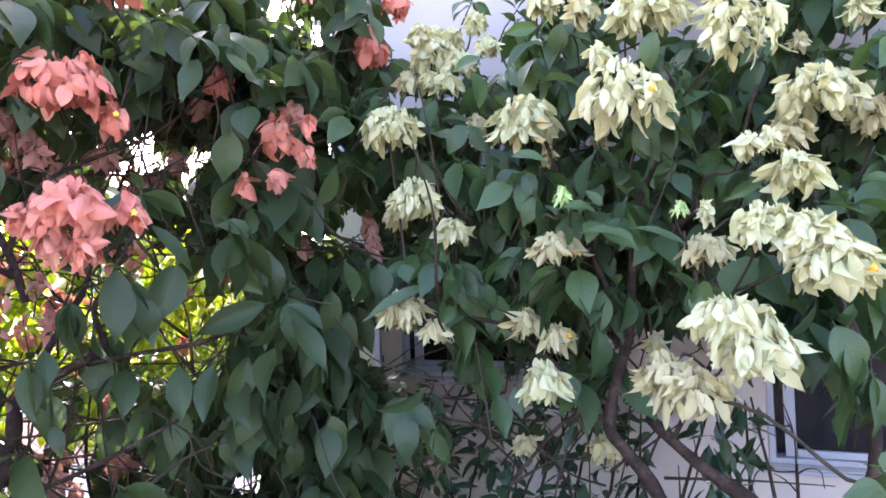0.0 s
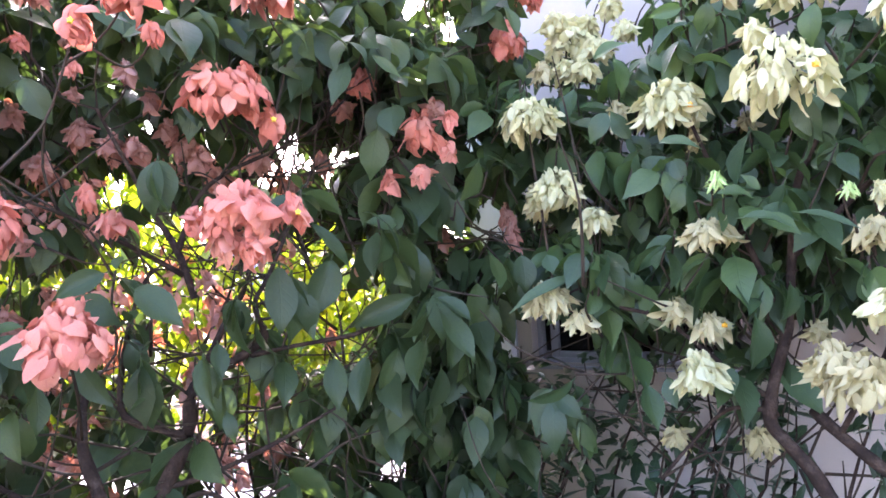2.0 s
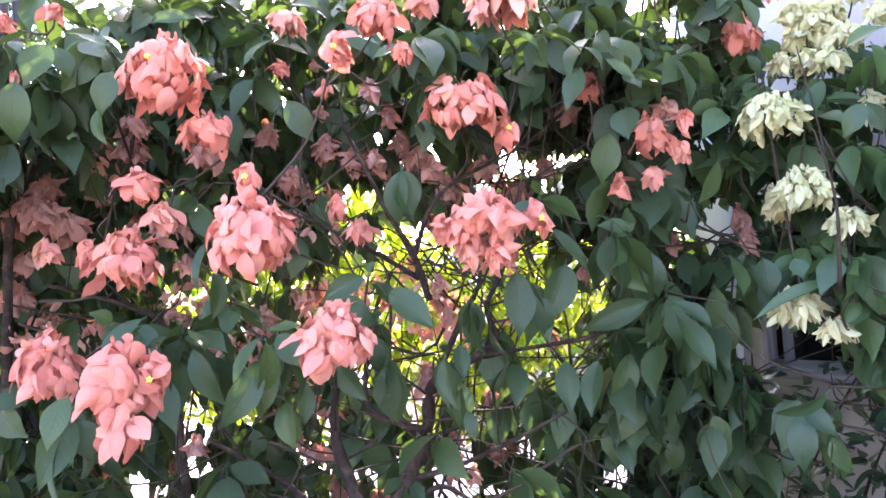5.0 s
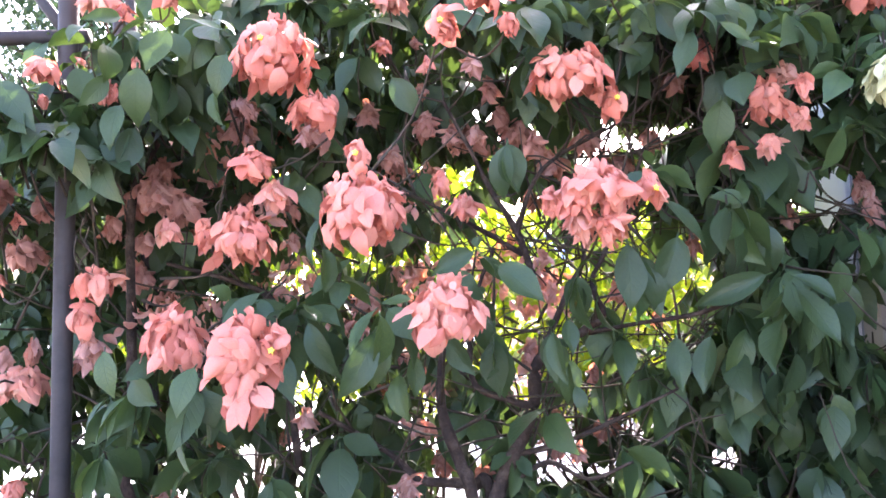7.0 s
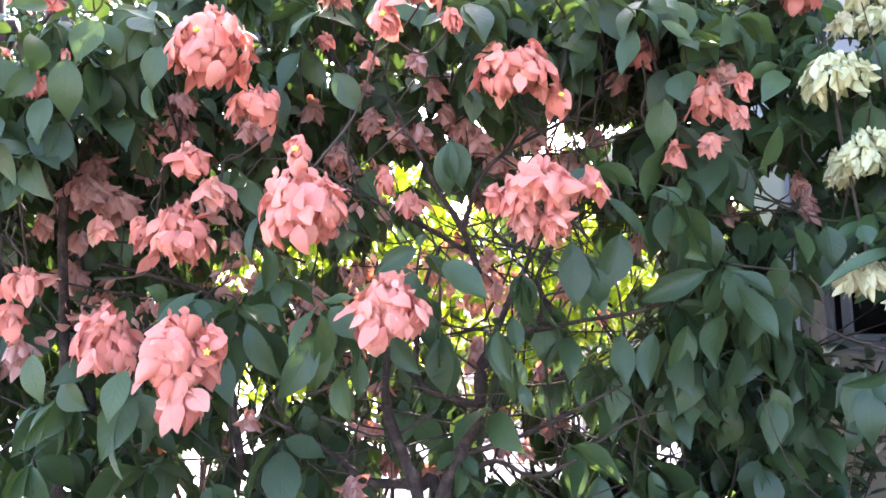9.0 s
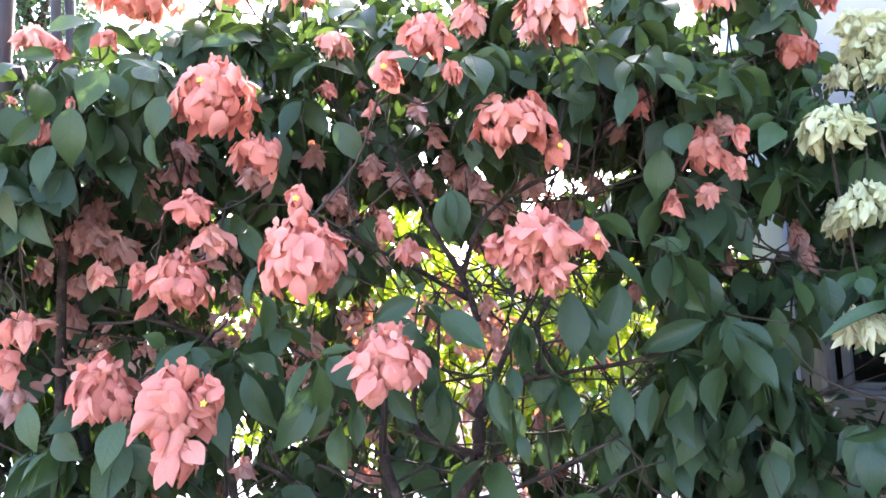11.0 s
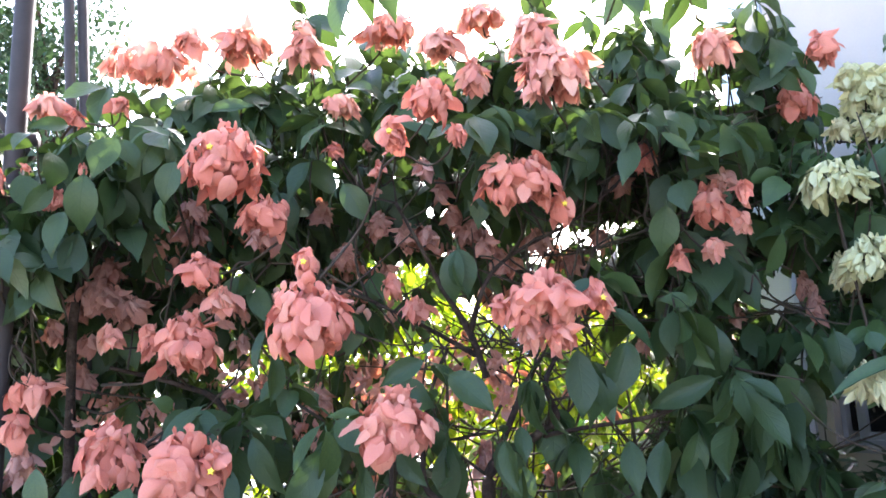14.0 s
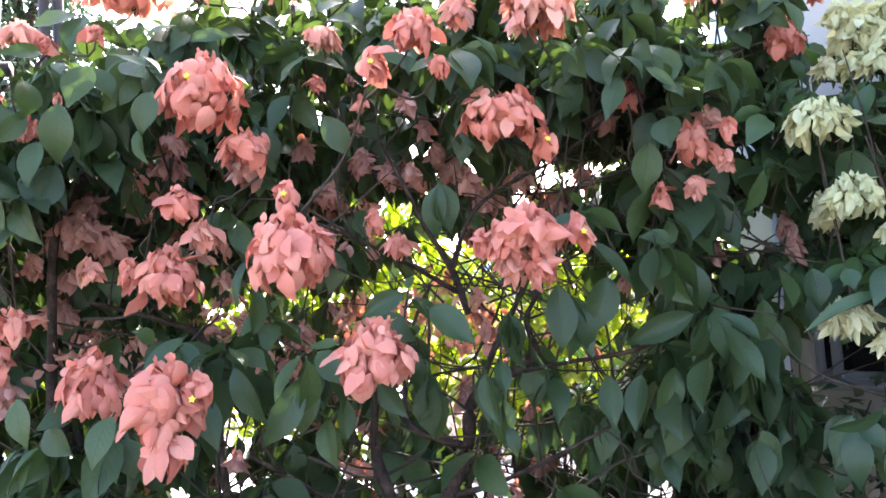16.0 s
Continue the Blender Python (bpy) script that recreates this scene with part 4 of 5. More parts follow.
pink_head(-0.898, 1.753, 1.370, 0.169, 0.186, "fresh")
pink_head(-0.683, 1.580, 1.338, 0.167, 0.215, "fresh")
pink_head(-0.617, 1.580, 1.367, 0.089, 0.107, "fresh", florets=1)
pink_head(-0.672, 1.555, 1.258, 0.120, 0.105, "fresh")
pink_head(-0.270, 1.632, 1.390, 0.193, 0.183, "fresh")
pink_head(-1.190, 2.017, 1.522, 0.139, 0.098, "fresh")
pink_head(-1.217, 2.000, 1.436, 0.098, 0.114, "fresh")
pink_head(-1.227, 2.044, 1.355, 0.100, 0.084, "dry")
pink_head(-0.236, 1.774, 2.049, 0.107, 0.127, "fresh", florets=1)
pink_head(-0.138, 1.769, 2.130, 0.145, 0.126, "fresh")
pink_head(-0.084, 1.768, 2.052, 0.080, 0.053, "fresh")
pink_head(-0.412, 2.158, 2.131, 0.073, 0.065, "fresh")
pink_head(0.069, 1.931, 1.950, 0.232, 0.173, "fresh")
pink_head(0.187, 1.972, 1.891, 0.104, 0.089, "fresh", florets=1)
pink_head(-0.019, 1.749, 1.633, 0.070, 0.084, "fresh")
pink_head(0.072, 1.695, 1.632, 0.194, 0.156, "fresh")
pink_head(0.042, 1.712, 1.580, 0.105, 0.095, "pale")
pink_head(0.095, 1.672, 1.563, 0.096, 0.099, "fresh")
pink_head(0.180, 1.672, 1.640, 0.095, 0.102, "fresh", florets=1)
pink_head(-0.271, 2.184, 1.738, 0.088, 0.080, "fresh")
pink_head(-0.209, 2.139, 1.667, 0.117, 0.078, "fresh")
pink_head(0.614, 2.054, 1.871, 0.139, 0.163, "fresh")
pink_head(0.668, 1.971, 1.898, 0.072, 0.088, "fresh")
pink_head(0.608, 2.048, 1.762, 0.089, 0.081, "pale")
pink_head(0.525, 2.103, 1.751, 0.065, 0.090, "fresh")
pink_head(0.685, 2.030, 1.823, 0.065, 0.082, "pale")
pink_head(0.651, 2.025, 1.949, 0.090, 0.065, "dry")
pink_head(0.498, 2.223, 2.062, 0.113, 0.105, "fresh")
pink_head(0.186, 1.887, 2.217, 0.215, 0.178, "pale")
pink_head(0.141, 1.912, 2.319, 0.152, 0.167, "pale")
pink_head(-0.089, 2.075, 2.391, 0.147, 0.114, "pale")
pink_head(0.001, 2.103, 2.298, 0.114, 0.147, "pale")
pink_head(-0.472, 2.157, 2.429, 0.145, 0.188, "pale")
pink_head(-0.659, 2.215, 2.480, 0.196, 0.134, "pale")
pink_head(-0.828, 2.269, 2.520, 0.130, 0.111, "pale")
pink_head(-0.936, 2.213, 2.443, 0.273, 0.109, "pale")
pink_head(-0.227, 2.245, 2.513, 0.196, 0.125, "pale")
pink_head(0.054, 2.223, 2.523, 0.178, 0.107, "pale")
pink_head(-0.382, 2.124, 2.254, 0.131, 0.073, "pale")
pink_head(0.655, 2.030, 2.315, 0.145, 0.137, "pale")
pink_head(1.003, 2.089, 2.311, 0.115, 0.130, "fresh")
pink_head(0.947, 2.164, 2.181, 0.139, 0.158, "fresh")
pink_head(-1.146, 2.025, 2.267, 0.128, 0.085, "pale")
pink_head(-0.942, 2.001, 2.254, 0.073, 0.046, "fresh")
pink_head(-1.088, 2.057, 2.250, 0.077, 0.038, "fresh")
pink_head(-1.071, 1.913, 1.991, 0.039, 0.078, "fresh")
pink_head(-1.012, 1.920, 2.066, 0.039, 0.039, "fresh")
pink_head(-1.125, 1.869, 2.065, 0.039, 0.023, "fresh")
pink_head(-0.286, 2.180, 2.076, 0.057, 0.065, "fresh")
pink_head(-0.157, 2.182, 2.068, 0.090, 0.082, "dry")
pink_head(-0.103, 2.390, 2.042, 0.080, 0.107, "dry")
pink_head(-1.160, 2.348, 1.784, 0.148, 0.130, "dry")
pink_head(-1.076, 2.385, 1.738, 0.148, 0.111, "dry")
pink_head(-0.824, 2.217, 2.003, 0.120, 0.068, "dry")
pink_head(-0.864, 2.321, 1.948, 0.107, 0.125, "dry")
pink_head(-0.622, 2.179, 1.894, 0.131, 0.098, "dry")
pink_head(-0.308, 2.507, 1.967, 0.102, 0.111, "dry")
pink_head(-0.219, 2.517, 1.915, 0.093, 0.130, "dry")
pink_head(-0.318, 2.486, 2.076, 0.056, 0.074, "dry")
pink_head(0.027, 2.411, 1.857, 0.089, 0.125, "dry")
pink_head(0.089, 2.510, 1.810, 0.111, 0.111, "dry")
pink_head(0.474, 2.398, 2.025, 0.111, 0.074, "dry")
pink_head(0.422, 2.543, 1.867, 0.097, 0.097, "dry")
pink_head(-0.433, 2.614, 1.876, 0.116, 0.116, "dry")
pink_head(-1.156, 2.448, 1.870, 0.116, 0.097, "dry")
pink_head(-1.250, 2.422, 1.752, 0.116, 0.116, "dry")
pink_head(0.767, 2.339, 1.587, 0.074, 0.093, "dry")
pink_head(0.965, 2.243, 1.585, 0.093, 0.111, "dry")
pink_head(0.991, 2.340, 1.658, 0.077, 0.097, "dry")
pink_head(0.565, 2.625, 1.517, 0.080, 0.100, "dry")
pink_head(-0.497, 2.584, 2.030, 0.097, 0.116, "dry")
pink_head(-0.061, 2.602, 1.985, 0.097, 0.116, "dry")
pink_head(0.347, 2.670, 1.809, 0.120, 0.100, "dry")
pink_head(-0.321, 2.355, 2.191, 0.053, 0.053, "dry")
pink_head(0.203, 2.486, 1.873, 0.111, 0.093, "dry")
pink_head(-1.465, 1.996, 1.550, 0.111, 0.137, "fresh")
pink_head(-1.512, 2.076, 1.700, 0.080, 0.053, "fresh")
pink_head(-1.445, 2.114, 1.705, 0.045, 0.062, "fresh")
pink_head(-1.532, 2.302, 1.619, 0.154, 0.116, "dry")
pink_head(-1.553, 2.278, 1.236, 0.183, 0.116, "pale")
pink_head(-1.643, 2.349, 1.310, 0.080, 0.100, "dry")
pink_head(-1.458, 2.056, 0.995, 0.080, 0.053, "fresh")
pink_head(-1.477, 2.216, 1.340, 0.074, 0.093, "dry")
pink_head(-1.262, 2.100, 1.314, 0.102, 0.085, "dry")
pink_head(-1.243, 1.920, 2.069, 0.114, 0.049, "fresh")
pink_head(-1.395, 1.942, 2.109, 0.068, 0.068, "fresh")
pink_head(-1.429, 1.933, 2.073, 0.068, 0.034, "fresh")
pink_head(-1.256, 1.935, 1.994, 0.049, 0.041, "fresh")
pink_head(-1.081, 1.907, 1.987, 0.039, 0.078, "fresh")
pink_head(-1.433, 2.231, 1.745, 0.093, 0.093, "dry")
pink_head(-1.000, 1.822, 0.981, 0.089, 0.059, "fresh")
pink_head(-0.431, 2.241, 0.866, 0.102, 0.102, "dry")
pink_head(-0.394, 2.579, 0.973, 0.097, 0.077, "dry")
pink_head(0.247, 2.724, 0.903, 0.125, 0.083, "dry")
pink_head(0.331, 2.769, 1.369, 0.104, 0.104, "dry")
pink_head(-1.270, 2.316, 1.687, 0.093, 0.093, "dry")
pink_head(-1.132, 2.364, 1.767, 0.148, 0.111, "dry")
pink_head(-1.298, 2.529, 1.529, 0.140, 0.120, "dry")
pink_head(-1.581, 2.255, 1.809, 0.116, 0.116, "dry")

# cream flower heads
white_head(1.157, 1.267, 1.844, 0.221, 0.195, "fresh", florets=1)
white_head(1.157, 1.652, 1.865, 0.198, 0.167, "fresh", florets=1)
white_head(1.342, 1.102, 1.973, 0.200, 0.200, "fresh")
white_head(1.262, 1.303, 2.065, 0.197, 0.120, "fresh")
white_head(1.137, 1.317, 1.962, 0.080, 0.067, "fresh")
white_head(1.577, 1.093, 1.848, 0.217, 0.159, "fresh")
white_head(1.547, 1.155, 1.774, 0.116, 0.101, "pale")
white_head(1.304, 1.066, 1.730, 0.088, 0.050, "fresh")
white_head(1.327, 1.037, 1.732, 0.076, 0.063, "fresh")
white_head(1.323, 0.974, 1.654, 0.129, 0.104, "fresh")
white_head(1.216, 0.960, 1.549, 0.150, 0.104, "fresh")
white_head(1.221, 0.872, 1.518, 0.134, 0.122, "fresh")
white_head(1.239, 0.845, 1.467, 0.167, 0.134, "fresh", florets=1)
white_head(1.131, 0.977, 1.370, 0.189, 0.122, "fresh")
white_head(1.149, 0.946, 1.314, 0.178, 0.134, "fresh")
white_head(1.138, 1.169, 1.256, 0.135, 0.110, "pale")
white_head(1.150, 1.107, 1.222, 0.180, 0.126, "pale")
white_head(1.162, 1.554, 1.309, 0.109, 0.084, "pale", florets=1)
white_head(1.133, 1.641, 1.345, 0.104, 0.089, "pale")
white_head(1.063, 1.486, 1.210, 0.126, 0.126, "fresh")
white_head(0.886, 1.868, 1.388, 0.141, 0.120, "pale")
white_head(0.948, 1.810, 1.331, 0.103, 0.076, "pale")
white_head(0.913, 1.963, 1.894, 0.199, 0.147, "fresh")
white_head(0.958, 1.917, 1.680, 0.176, 0.152, "fresh")
white_head(1.049, 1.874, 1.596, 0.128, 0.096, "fresh")
white_head(0.971, 2.079, 1.660, 0.102, 0.137, "pale")
white_head(1.203, 2.195, 2.203, 0.174, 0.183, "fresh")
white_head(1.351, 2.188, 2.322, 0.100, 0.100, "fresh")
white_head(1.148, 2.140, 2.092, 0.111, 0.093, "fresh")
white_head(1.147, 2.232, 2.179, 0.077, 0.097, "fresh")
white_head(1.239, 2.158, 2.253, 0.097, 0.077, "fresh")
white_head(1.190, 1.592, 2.177, 0.109, 0.078, "fresh")
white_head(1.214, 1.465, 2.115, 0.097, 0.104, "pale")
white_head(1.796, 1.127, 2.086, 0.098, 0.090, "fresh")
white_head(1.770, 1.084, 1.819, 0.125, 0.171, "pale")
white_head(1.143, 1.517, 1.538, 0.141, 0.085, "pale")
white_head(1.291, 1.181, 1.514, 0.130, 0.078, "pale")
white_head(1.181, 1.076, 1.585, 0.053, 0.065, "fresh")
white_head(1.220, 1.179, 1.606, 0.050, 0.044, "bud")
white_head(1.094, 1.421, 1.654, 0.060, 0.060, "bud")
white_head(1.375, 1.436, 1.287, 0.074, 0.074, "pale")
white_head(1.242, 1.668, 1.795, 0.062, 0.094, "pale")
white_head(1.538, 1.805, 1.870, 0.071, 0.071, "pale")
white_head(1.182, 1.930, 1.909, 0.085, 0.102, "pale")
white_head(1.430, 1.717, 0.957, 0.120, 0.102, "pale")
white_head(1.253, 1.856, 0.974, 0.102, 0.068, "pale")
white_head(1.454, 1.381, 2.125, 0.094, 0.078, "pale")
white_head(1.732, 1.246, 2.037, 0.065, 0.065, "pale")
white_head(1.222, 2.082, 2.148, 0.111, 0.102, "fresh")
white_head(1.290, 2.026, 2.193, 0.102, 0.093, "fresh")
white_head(1.149, 2.206, 2.257, 0.116, 0.116, "fresh")
white_head(1.076, 2.177, 2.095, 0.093, 0.093, "pale")
white_head(1.164, 2.077, 2.078, 0.100, 0.091, "fresh")

# gaps in the foliage, set along the camera's lines of sight
gap(1.219, 3.000, 1.675, 0.073, 0.147)
gap(1.263, 2.982, 1.415, 0.034, 0.098)
gap(1.335, 2.930, 1.160, 0.170, 0.130)
gap(1.394, 2.893, 1.170, 0.294, 0.196)
gap(0.918, 2.973, 2.563, 0.073, 0.110)
gap(1.075, 2.937, 2.471, 0.059, 0.110)
gap(-0.125, 3.289, 2.143, 0.034, 0.073)
gap(-0.287, 3.321, 1.924, 0.024, 0.073)
gap(0.449, 3.237, 2.047, 0.039, 0.088)
gap(1.072, 3.075, 1.700, 0.029, 0.049)
gap(-2.025, 2.780, 0.990, 0.122, 0.220)
gap(-1.908, 2.818, 0.827, 0.147, 0.147)
gap(-1.257, 3.112, 0.834, 0.110, 0.050)
gap(-0.743, 3.262, 0.996, 0.039, 0.122)
gap(0.770, 3.064, 0.690, 0.147, 0.098)
gap(-0.303, 3.334, 1.592, 0.059, 0.098)
gap(0.742, 3.137, 2.011, 0.064, 0.073)
gap(0.916, 2.958, 0.517, 0.098, 0.147)
gap(-0.854, 3.161, 0.866, 0.171, 0.122)
gap(0.220, 3.254, 1.038, 0.073, 0.098)
gap(0.444, 3.218, 2.083, 0.049, 0.073)
gap(0.593, 3.215, 1.950, 0.064, 0.073)
gap(0.312, 3.183, 2.314, 0.024, 0.034)
gap(0.486, 3.164, 2.302, 0.024, 0.039)
gap(-1.182, 3.100, 0.867, 0.080, 0.060)
gap(0.130, 3.100, 0.697, 0.227, 0.108)
gap(0.735, 3.100, 0.720, 0.045, 0.050)
gap(0.800, 3.100, 0.690, 0.040, 0.055)
gap(-2.157, 3.100, 0.740, 0.180, 0.090)
gap(-0.007, 3.100, 0.953, 0.070, 0.105)
gap(-0.833, 3.100, 0.880, 0.095, 0.095)
gap(-1.170, 3.100, 0.695, 0.070, 0.060)
gap(1.224, 3.100, 1.585, 0.050, 0.090)
gap(0.663, 3.100, 1.999, 0.090, 0.050)
gap(0.004, 3.100, 1.722, 0.045, 0.080)
gap(0.304, 3.100, 1.971, 0.047, 0.071)
gap(-0.166, 3.100, 1.872, 0.035, 0.080)
gap(0.655, 3.100, 0.640, 0.050, 0.080)
gap(1.480, 2.700, 1.010, 0.160, 0.050)
gap(1.640, 2.500, 1.010, 0.120, 0.050)
gap(1.560, 2.600, 0.620, 0.080, 0.120)
gap(1.700, 2.420, 0.700, 0.080, 0.100)
gap(1.420, 2.780, 0.560, 0.050, 0.100)

# shoots with whorls of large leaves
leaf_whorl(pink_shrub, 0.619, 2.050, 1.442, 7, 0.165, -60)
leaf_whorl(pink_shrub, -0.410, 1.776, 1.414, 7, 0.150, -55)
leaf_whorl(pink_shrub, -0.191, 1.892, 1.541, 4, 0.150, -10)
leaf_whorl(pink_shrub, -0.088, 2.000, 1.825, 4, 0.140, -75)
leaf_whorl(pink_shrub, 0.217, 1.772, 1.700, 6, 0.130, -5)
leaf_whorl(pink_shrub, 0.447, 1.958, 1.637, 6, 0.160, -35)
leaf_whorl(pink_shrub, 0.555, 2.026, 1.574, 6, 0.150, -60)
leaf_whorl(pink_shrub, -0.830, 1.984, 2.189, 7, 0.150, -45)
leaf_whorl(pink_shrub, -1.036, 1.918, 2.153, 8, 0.160, -35)
leaf_whorl(pink_shrub, -0.962, 1.969, 2.082, 7, 0.170, -60)
leaf_whorl(pink_shrub, -1.113, 1.930, 1.983, 7, 0.170, -65)
leaf_whorl(pink_shrub, -0.808, 1.970, 2.073, 6, 0.140, -70)
leaf_whorl(pink_shrub, -0.344, 2.063, 2.036, 6, 0.150, -60)
leaf_whorl(pink_shrub, -0.435, 2.159, 2.228, 6, 0.150, -20)
leaf_whorl(pink_shrub, 0.431, 1.934, 2.129, 6, 0.150, -25)
leaf_whorl(pink_shrub, 0.527, 1.979, 2.038, 6, 0.150, -20)
leaf_whorl(pink_shrub, -0.026, 1.928, 2.132, 7, 0.170, -25)
leaf_whorl(pink_shrub, -0.011, 1.998, 2.061, 6, 0.150, -70)
leaf_whorl(pink_shrub, 0.445, 2.070, 2.004, 6, 0.160, -70)
leaf_whorl(pink_shrub, 0.889, 2.182, 2.329, 6, 0.150, -20)
leaf_whorl(pink_shrub, 0.969, 2.214, 2.284, 6, 0.160, -40)
leaf_whorl(pink_shrub, 0.877, 2.214, 2.254, 6, 0.160, -60)
leaf_whorl(pink_shrub, -0.672, 2.211, 1.813, 5, 0.130, -50)
leaf_whorl(pink_shrub, -0.630, 1.873, 1.442, 6, 0.150, -20)
leaf_whorl(pink_shrub, -0.753, 1.895, 1.463, 6, 0.150, -40)
leaf_whorl(pink_shrub, -0.603, 1.928, 1.408, 6, 0.150, -70)
leaf_whorl(pink_shrub, 0.207, 1.923, 1.511, 5, 0.170, -75)
leaf_whorl(pink_shrub, 0.138, 2.137, 1.422, 4, 0.130, -75)
leaf_whorl(pink_shrub, 0.878, 2.096, 1.522, 6, 0.160, -50)
leaf_whorl(pink_shrub, 0.826, 2.118, 1.401, 6, 0.180, -65)
leaf_whorl(pink_shrub, 0.512, 2.139, 1.362, 6, 0.170, -50)
leaf_whorl(pink_shrub, 0.724, 2.099, 1.288, 6, 0.170, -70)
leaf_whorl(pink_shrub, 0.454, 2.248, 1.231, 6, 0.160, -60)
leaf_whorl(pink_shrub, 0.595, 2.083, 1.181, 6, 0.160, -65)
leaf_whorl(pink_shrub, -0.005, 2.046, 1.321, 5, 0.140, -70)
leaf_whorl(pink_shrub, -0.852, 1.787, 1.258, 6, 0.160, -40)
leaf_whorl(pink_shrub, -0.549, 2.045, 1.508, 5, 0.140, -20)
leaf_whorl(pink_shrub, -0.568, 1.910, 1.223, 5, 0.160, -70)
leaf_whorl(pink_shrub, -1.047, 1.873, 1.269, 6, 0.160, -50)
leaf_whorl(pink_shrub, -0.372, 2.235, 2.333, 6, 0.150, -5)
leaf_whorl(pink_shrub, -0.577, 2.189, 2.047, 5, 0.150, -70)
leaf_whorl(pink_shrub, 0.282, 2.143, 2.114, 6, 0.150, -50)
leaf_whorl(pink_shrub, 0.176, 2.237, 2.233, 6, 0.150, -45)
leaf_whorl(pink_shrub, 0.371, 2.191, 2.241, 6, 0.160, -30)
leaf_whorl(pink_shrub, 0.655, 2.119, 2.150, 6, 0.160, -50)
leaf_whorl(pink_shrub, -0.220, 2.278, 2.375, 6, 0.150, -40)
leaf_whorl(pink_shrub, -0.626, 2.260, 2.322, 7, 0.160, -50)
leaf_whorl(pink_shrub, -0.745, 2.279, 2.353, 7, 0.160, -45)
leaf_whorl(pink_shrub, -0.841, 2.260, 2.335, 6, 0.150, -40)
leaf_whorl(pink_shrub, 0.822, 2.165, 2.120, 6, 0.160, -70)
leaf_whorl(pink_shrub, 0.813, 2.063, 1.773, 6, 0.160, -60)
leaf_whorl(pink_shrub, 0.709, 2.065, 1.687, 6, 0.160, -60)
leaf_whorl(pink_shrub, -1.269, 1.923, 1.920, 7, 0.150, -45)
leaf_whorl(pink_shrub, -1.176, 1.990, 1.812, 6, 0.160, -65)
leaf_whorl(pink_shrub, -1.369, 1.919, 1.949, 7, 0.150, -35)
leaf_whorl(pink_shrub, -1.271, 1.886, 1.807, 6, 0.140, -70)
leaf_whorl(pink_shrub, -1.131, 1.887, 1.114, 6, 0.140, -55)
leaf_whorl(pink_shrub, -1.140, 1.959, 1.236, 6, 0.140, -50)
leaf_whorl(pink_shrub, -0.908, 1.896, 1.288, 6, 0.150, -55)
leaf_whorl(pink_shrub, -1.362, 1.943, 1.137, 6, 0.150, -60)
leaf_whorl(pink_shrub, -1.494, 2.006, 1.311, 6, 0.140, -60)
leaf_whorl(pink_shrub, -1.363, 1.819, 1.111, 6, 0.150, -60)
leaf_whorl(pink_shrub, -0.741, 1.948, 1.012, 6, 0.150, -60)
leaf_whorl(pink_shrub, -0.413, 1.992, 1.228, 5, 0.160, -75)
leaf_whorl(pink_shrub, -0.154, 2.056, 1.336, 5, 0.170, -75)
leaf_whorl(pink_shrub, 0.037, 2.080, 1.261, 5, 0.140, -70)
leaf_whorl(pink_shrub, -0.604, 2.068, 0.957, 5, 0.140, -60)
leaf_whorl(pink_shrub, -1.416, 1.912, 1.850, 6, 0.150, -60)
leaf_whorl(pink_shrub, -1.034, 2.078, 1.952, 6, 0.160, -60)
leaf_whorl(cream_shrub, 1.171, 1.490, 1.640, 7, 0.090, 10)
leaf_whorl(cream_shrub, 1.224, 1.178, 1.557, 6, 0.120, -25)
leaf_whorl(cream_shrub, 1.238, 1.165, 1.472, 5, 0.130, -20)
leaf_whorl(cream_shrub, 1.192, 1.413, 1.586, 5, 0.120, -10)
leaf_whorl(cream_shrub, 1.110, 1.602, 1.557, 6, 0.120, -20)
leaf_whorl(cream_shrub, 0.994, 1.850, 1.494, 6, 0.140, -45)
leaf_whorl(cream_shrub, 1.017, 1.835, 1.399, 6, 0.140, -45)
leaf_whorl(cream_shrub, 0.985, 1.966, 1.545, 6, 0.130, -30)
leaf_whorl(cream_shrub, 1.322, 1.681, 2.014, 6, 0.130, -40)
leaf_whorl(cream_shrub, 1.222, 1.720, 2.125, 6, 0.130, -15)
leaf_whorl(cream_shrub, 1.244, 1.841, 2.096, 6, 0.130, -20)
leaf_whorl(cream_shrub, 1.181, 1.903, 2.022, 6, 0.130, -50)
leaf_whorl(cream_shrub, 1.240, 1.285, 1.983, 4, 0.120, -30)
leaf_whorl(cream_shrub, 1.398, 1.356, 1.956, 6, 0.140, -60)
leaf_whorl(cream_shrub, 1.325, 1.496, 1.417, 6, 0.140, -55)
leaf_whorl(cream_shrub, 1.305, 1.568, 1.299, 6, 0.140, -65)
leaf_whorl(cream_shrub, 1.338, 1.412, 1.361, 6, 0.140, -50)
leaf_whorl(cream_shrub, 1.237, 1.798, 1.775, 6, 0.140, -50)
leaf_whorl(cream_shrub, 1.351, 1.708, 1.813, 7, 0.150, -50)
leaf_whorl(cream_shrub, 1.194, 1.941, 1.810, 6, 0.140, -50)
leaf_whorl(cream_shrub, 1.417, 1.533, 1.728, 7, 0.150, -55)
leaf_whorl(cream_shrub, 1.498, 1.448, 1.763, 7, 0.150, -55)
leaf_whorl(cream_shrub, 1.575, 1.371, 1.725, 6, 0.150, -50)
leaf_whorl(cream_shrub, 1.625, 1.420, 1.930, 7, 0.150, -50)
leaf_whorl(cream_shrub, 1.593, 1.473, 1.863, 7, 0.150, -50)
leaf_whorl(cream_shrub, 1.536, 1.273, 1.642, 5, 0.140, -20)
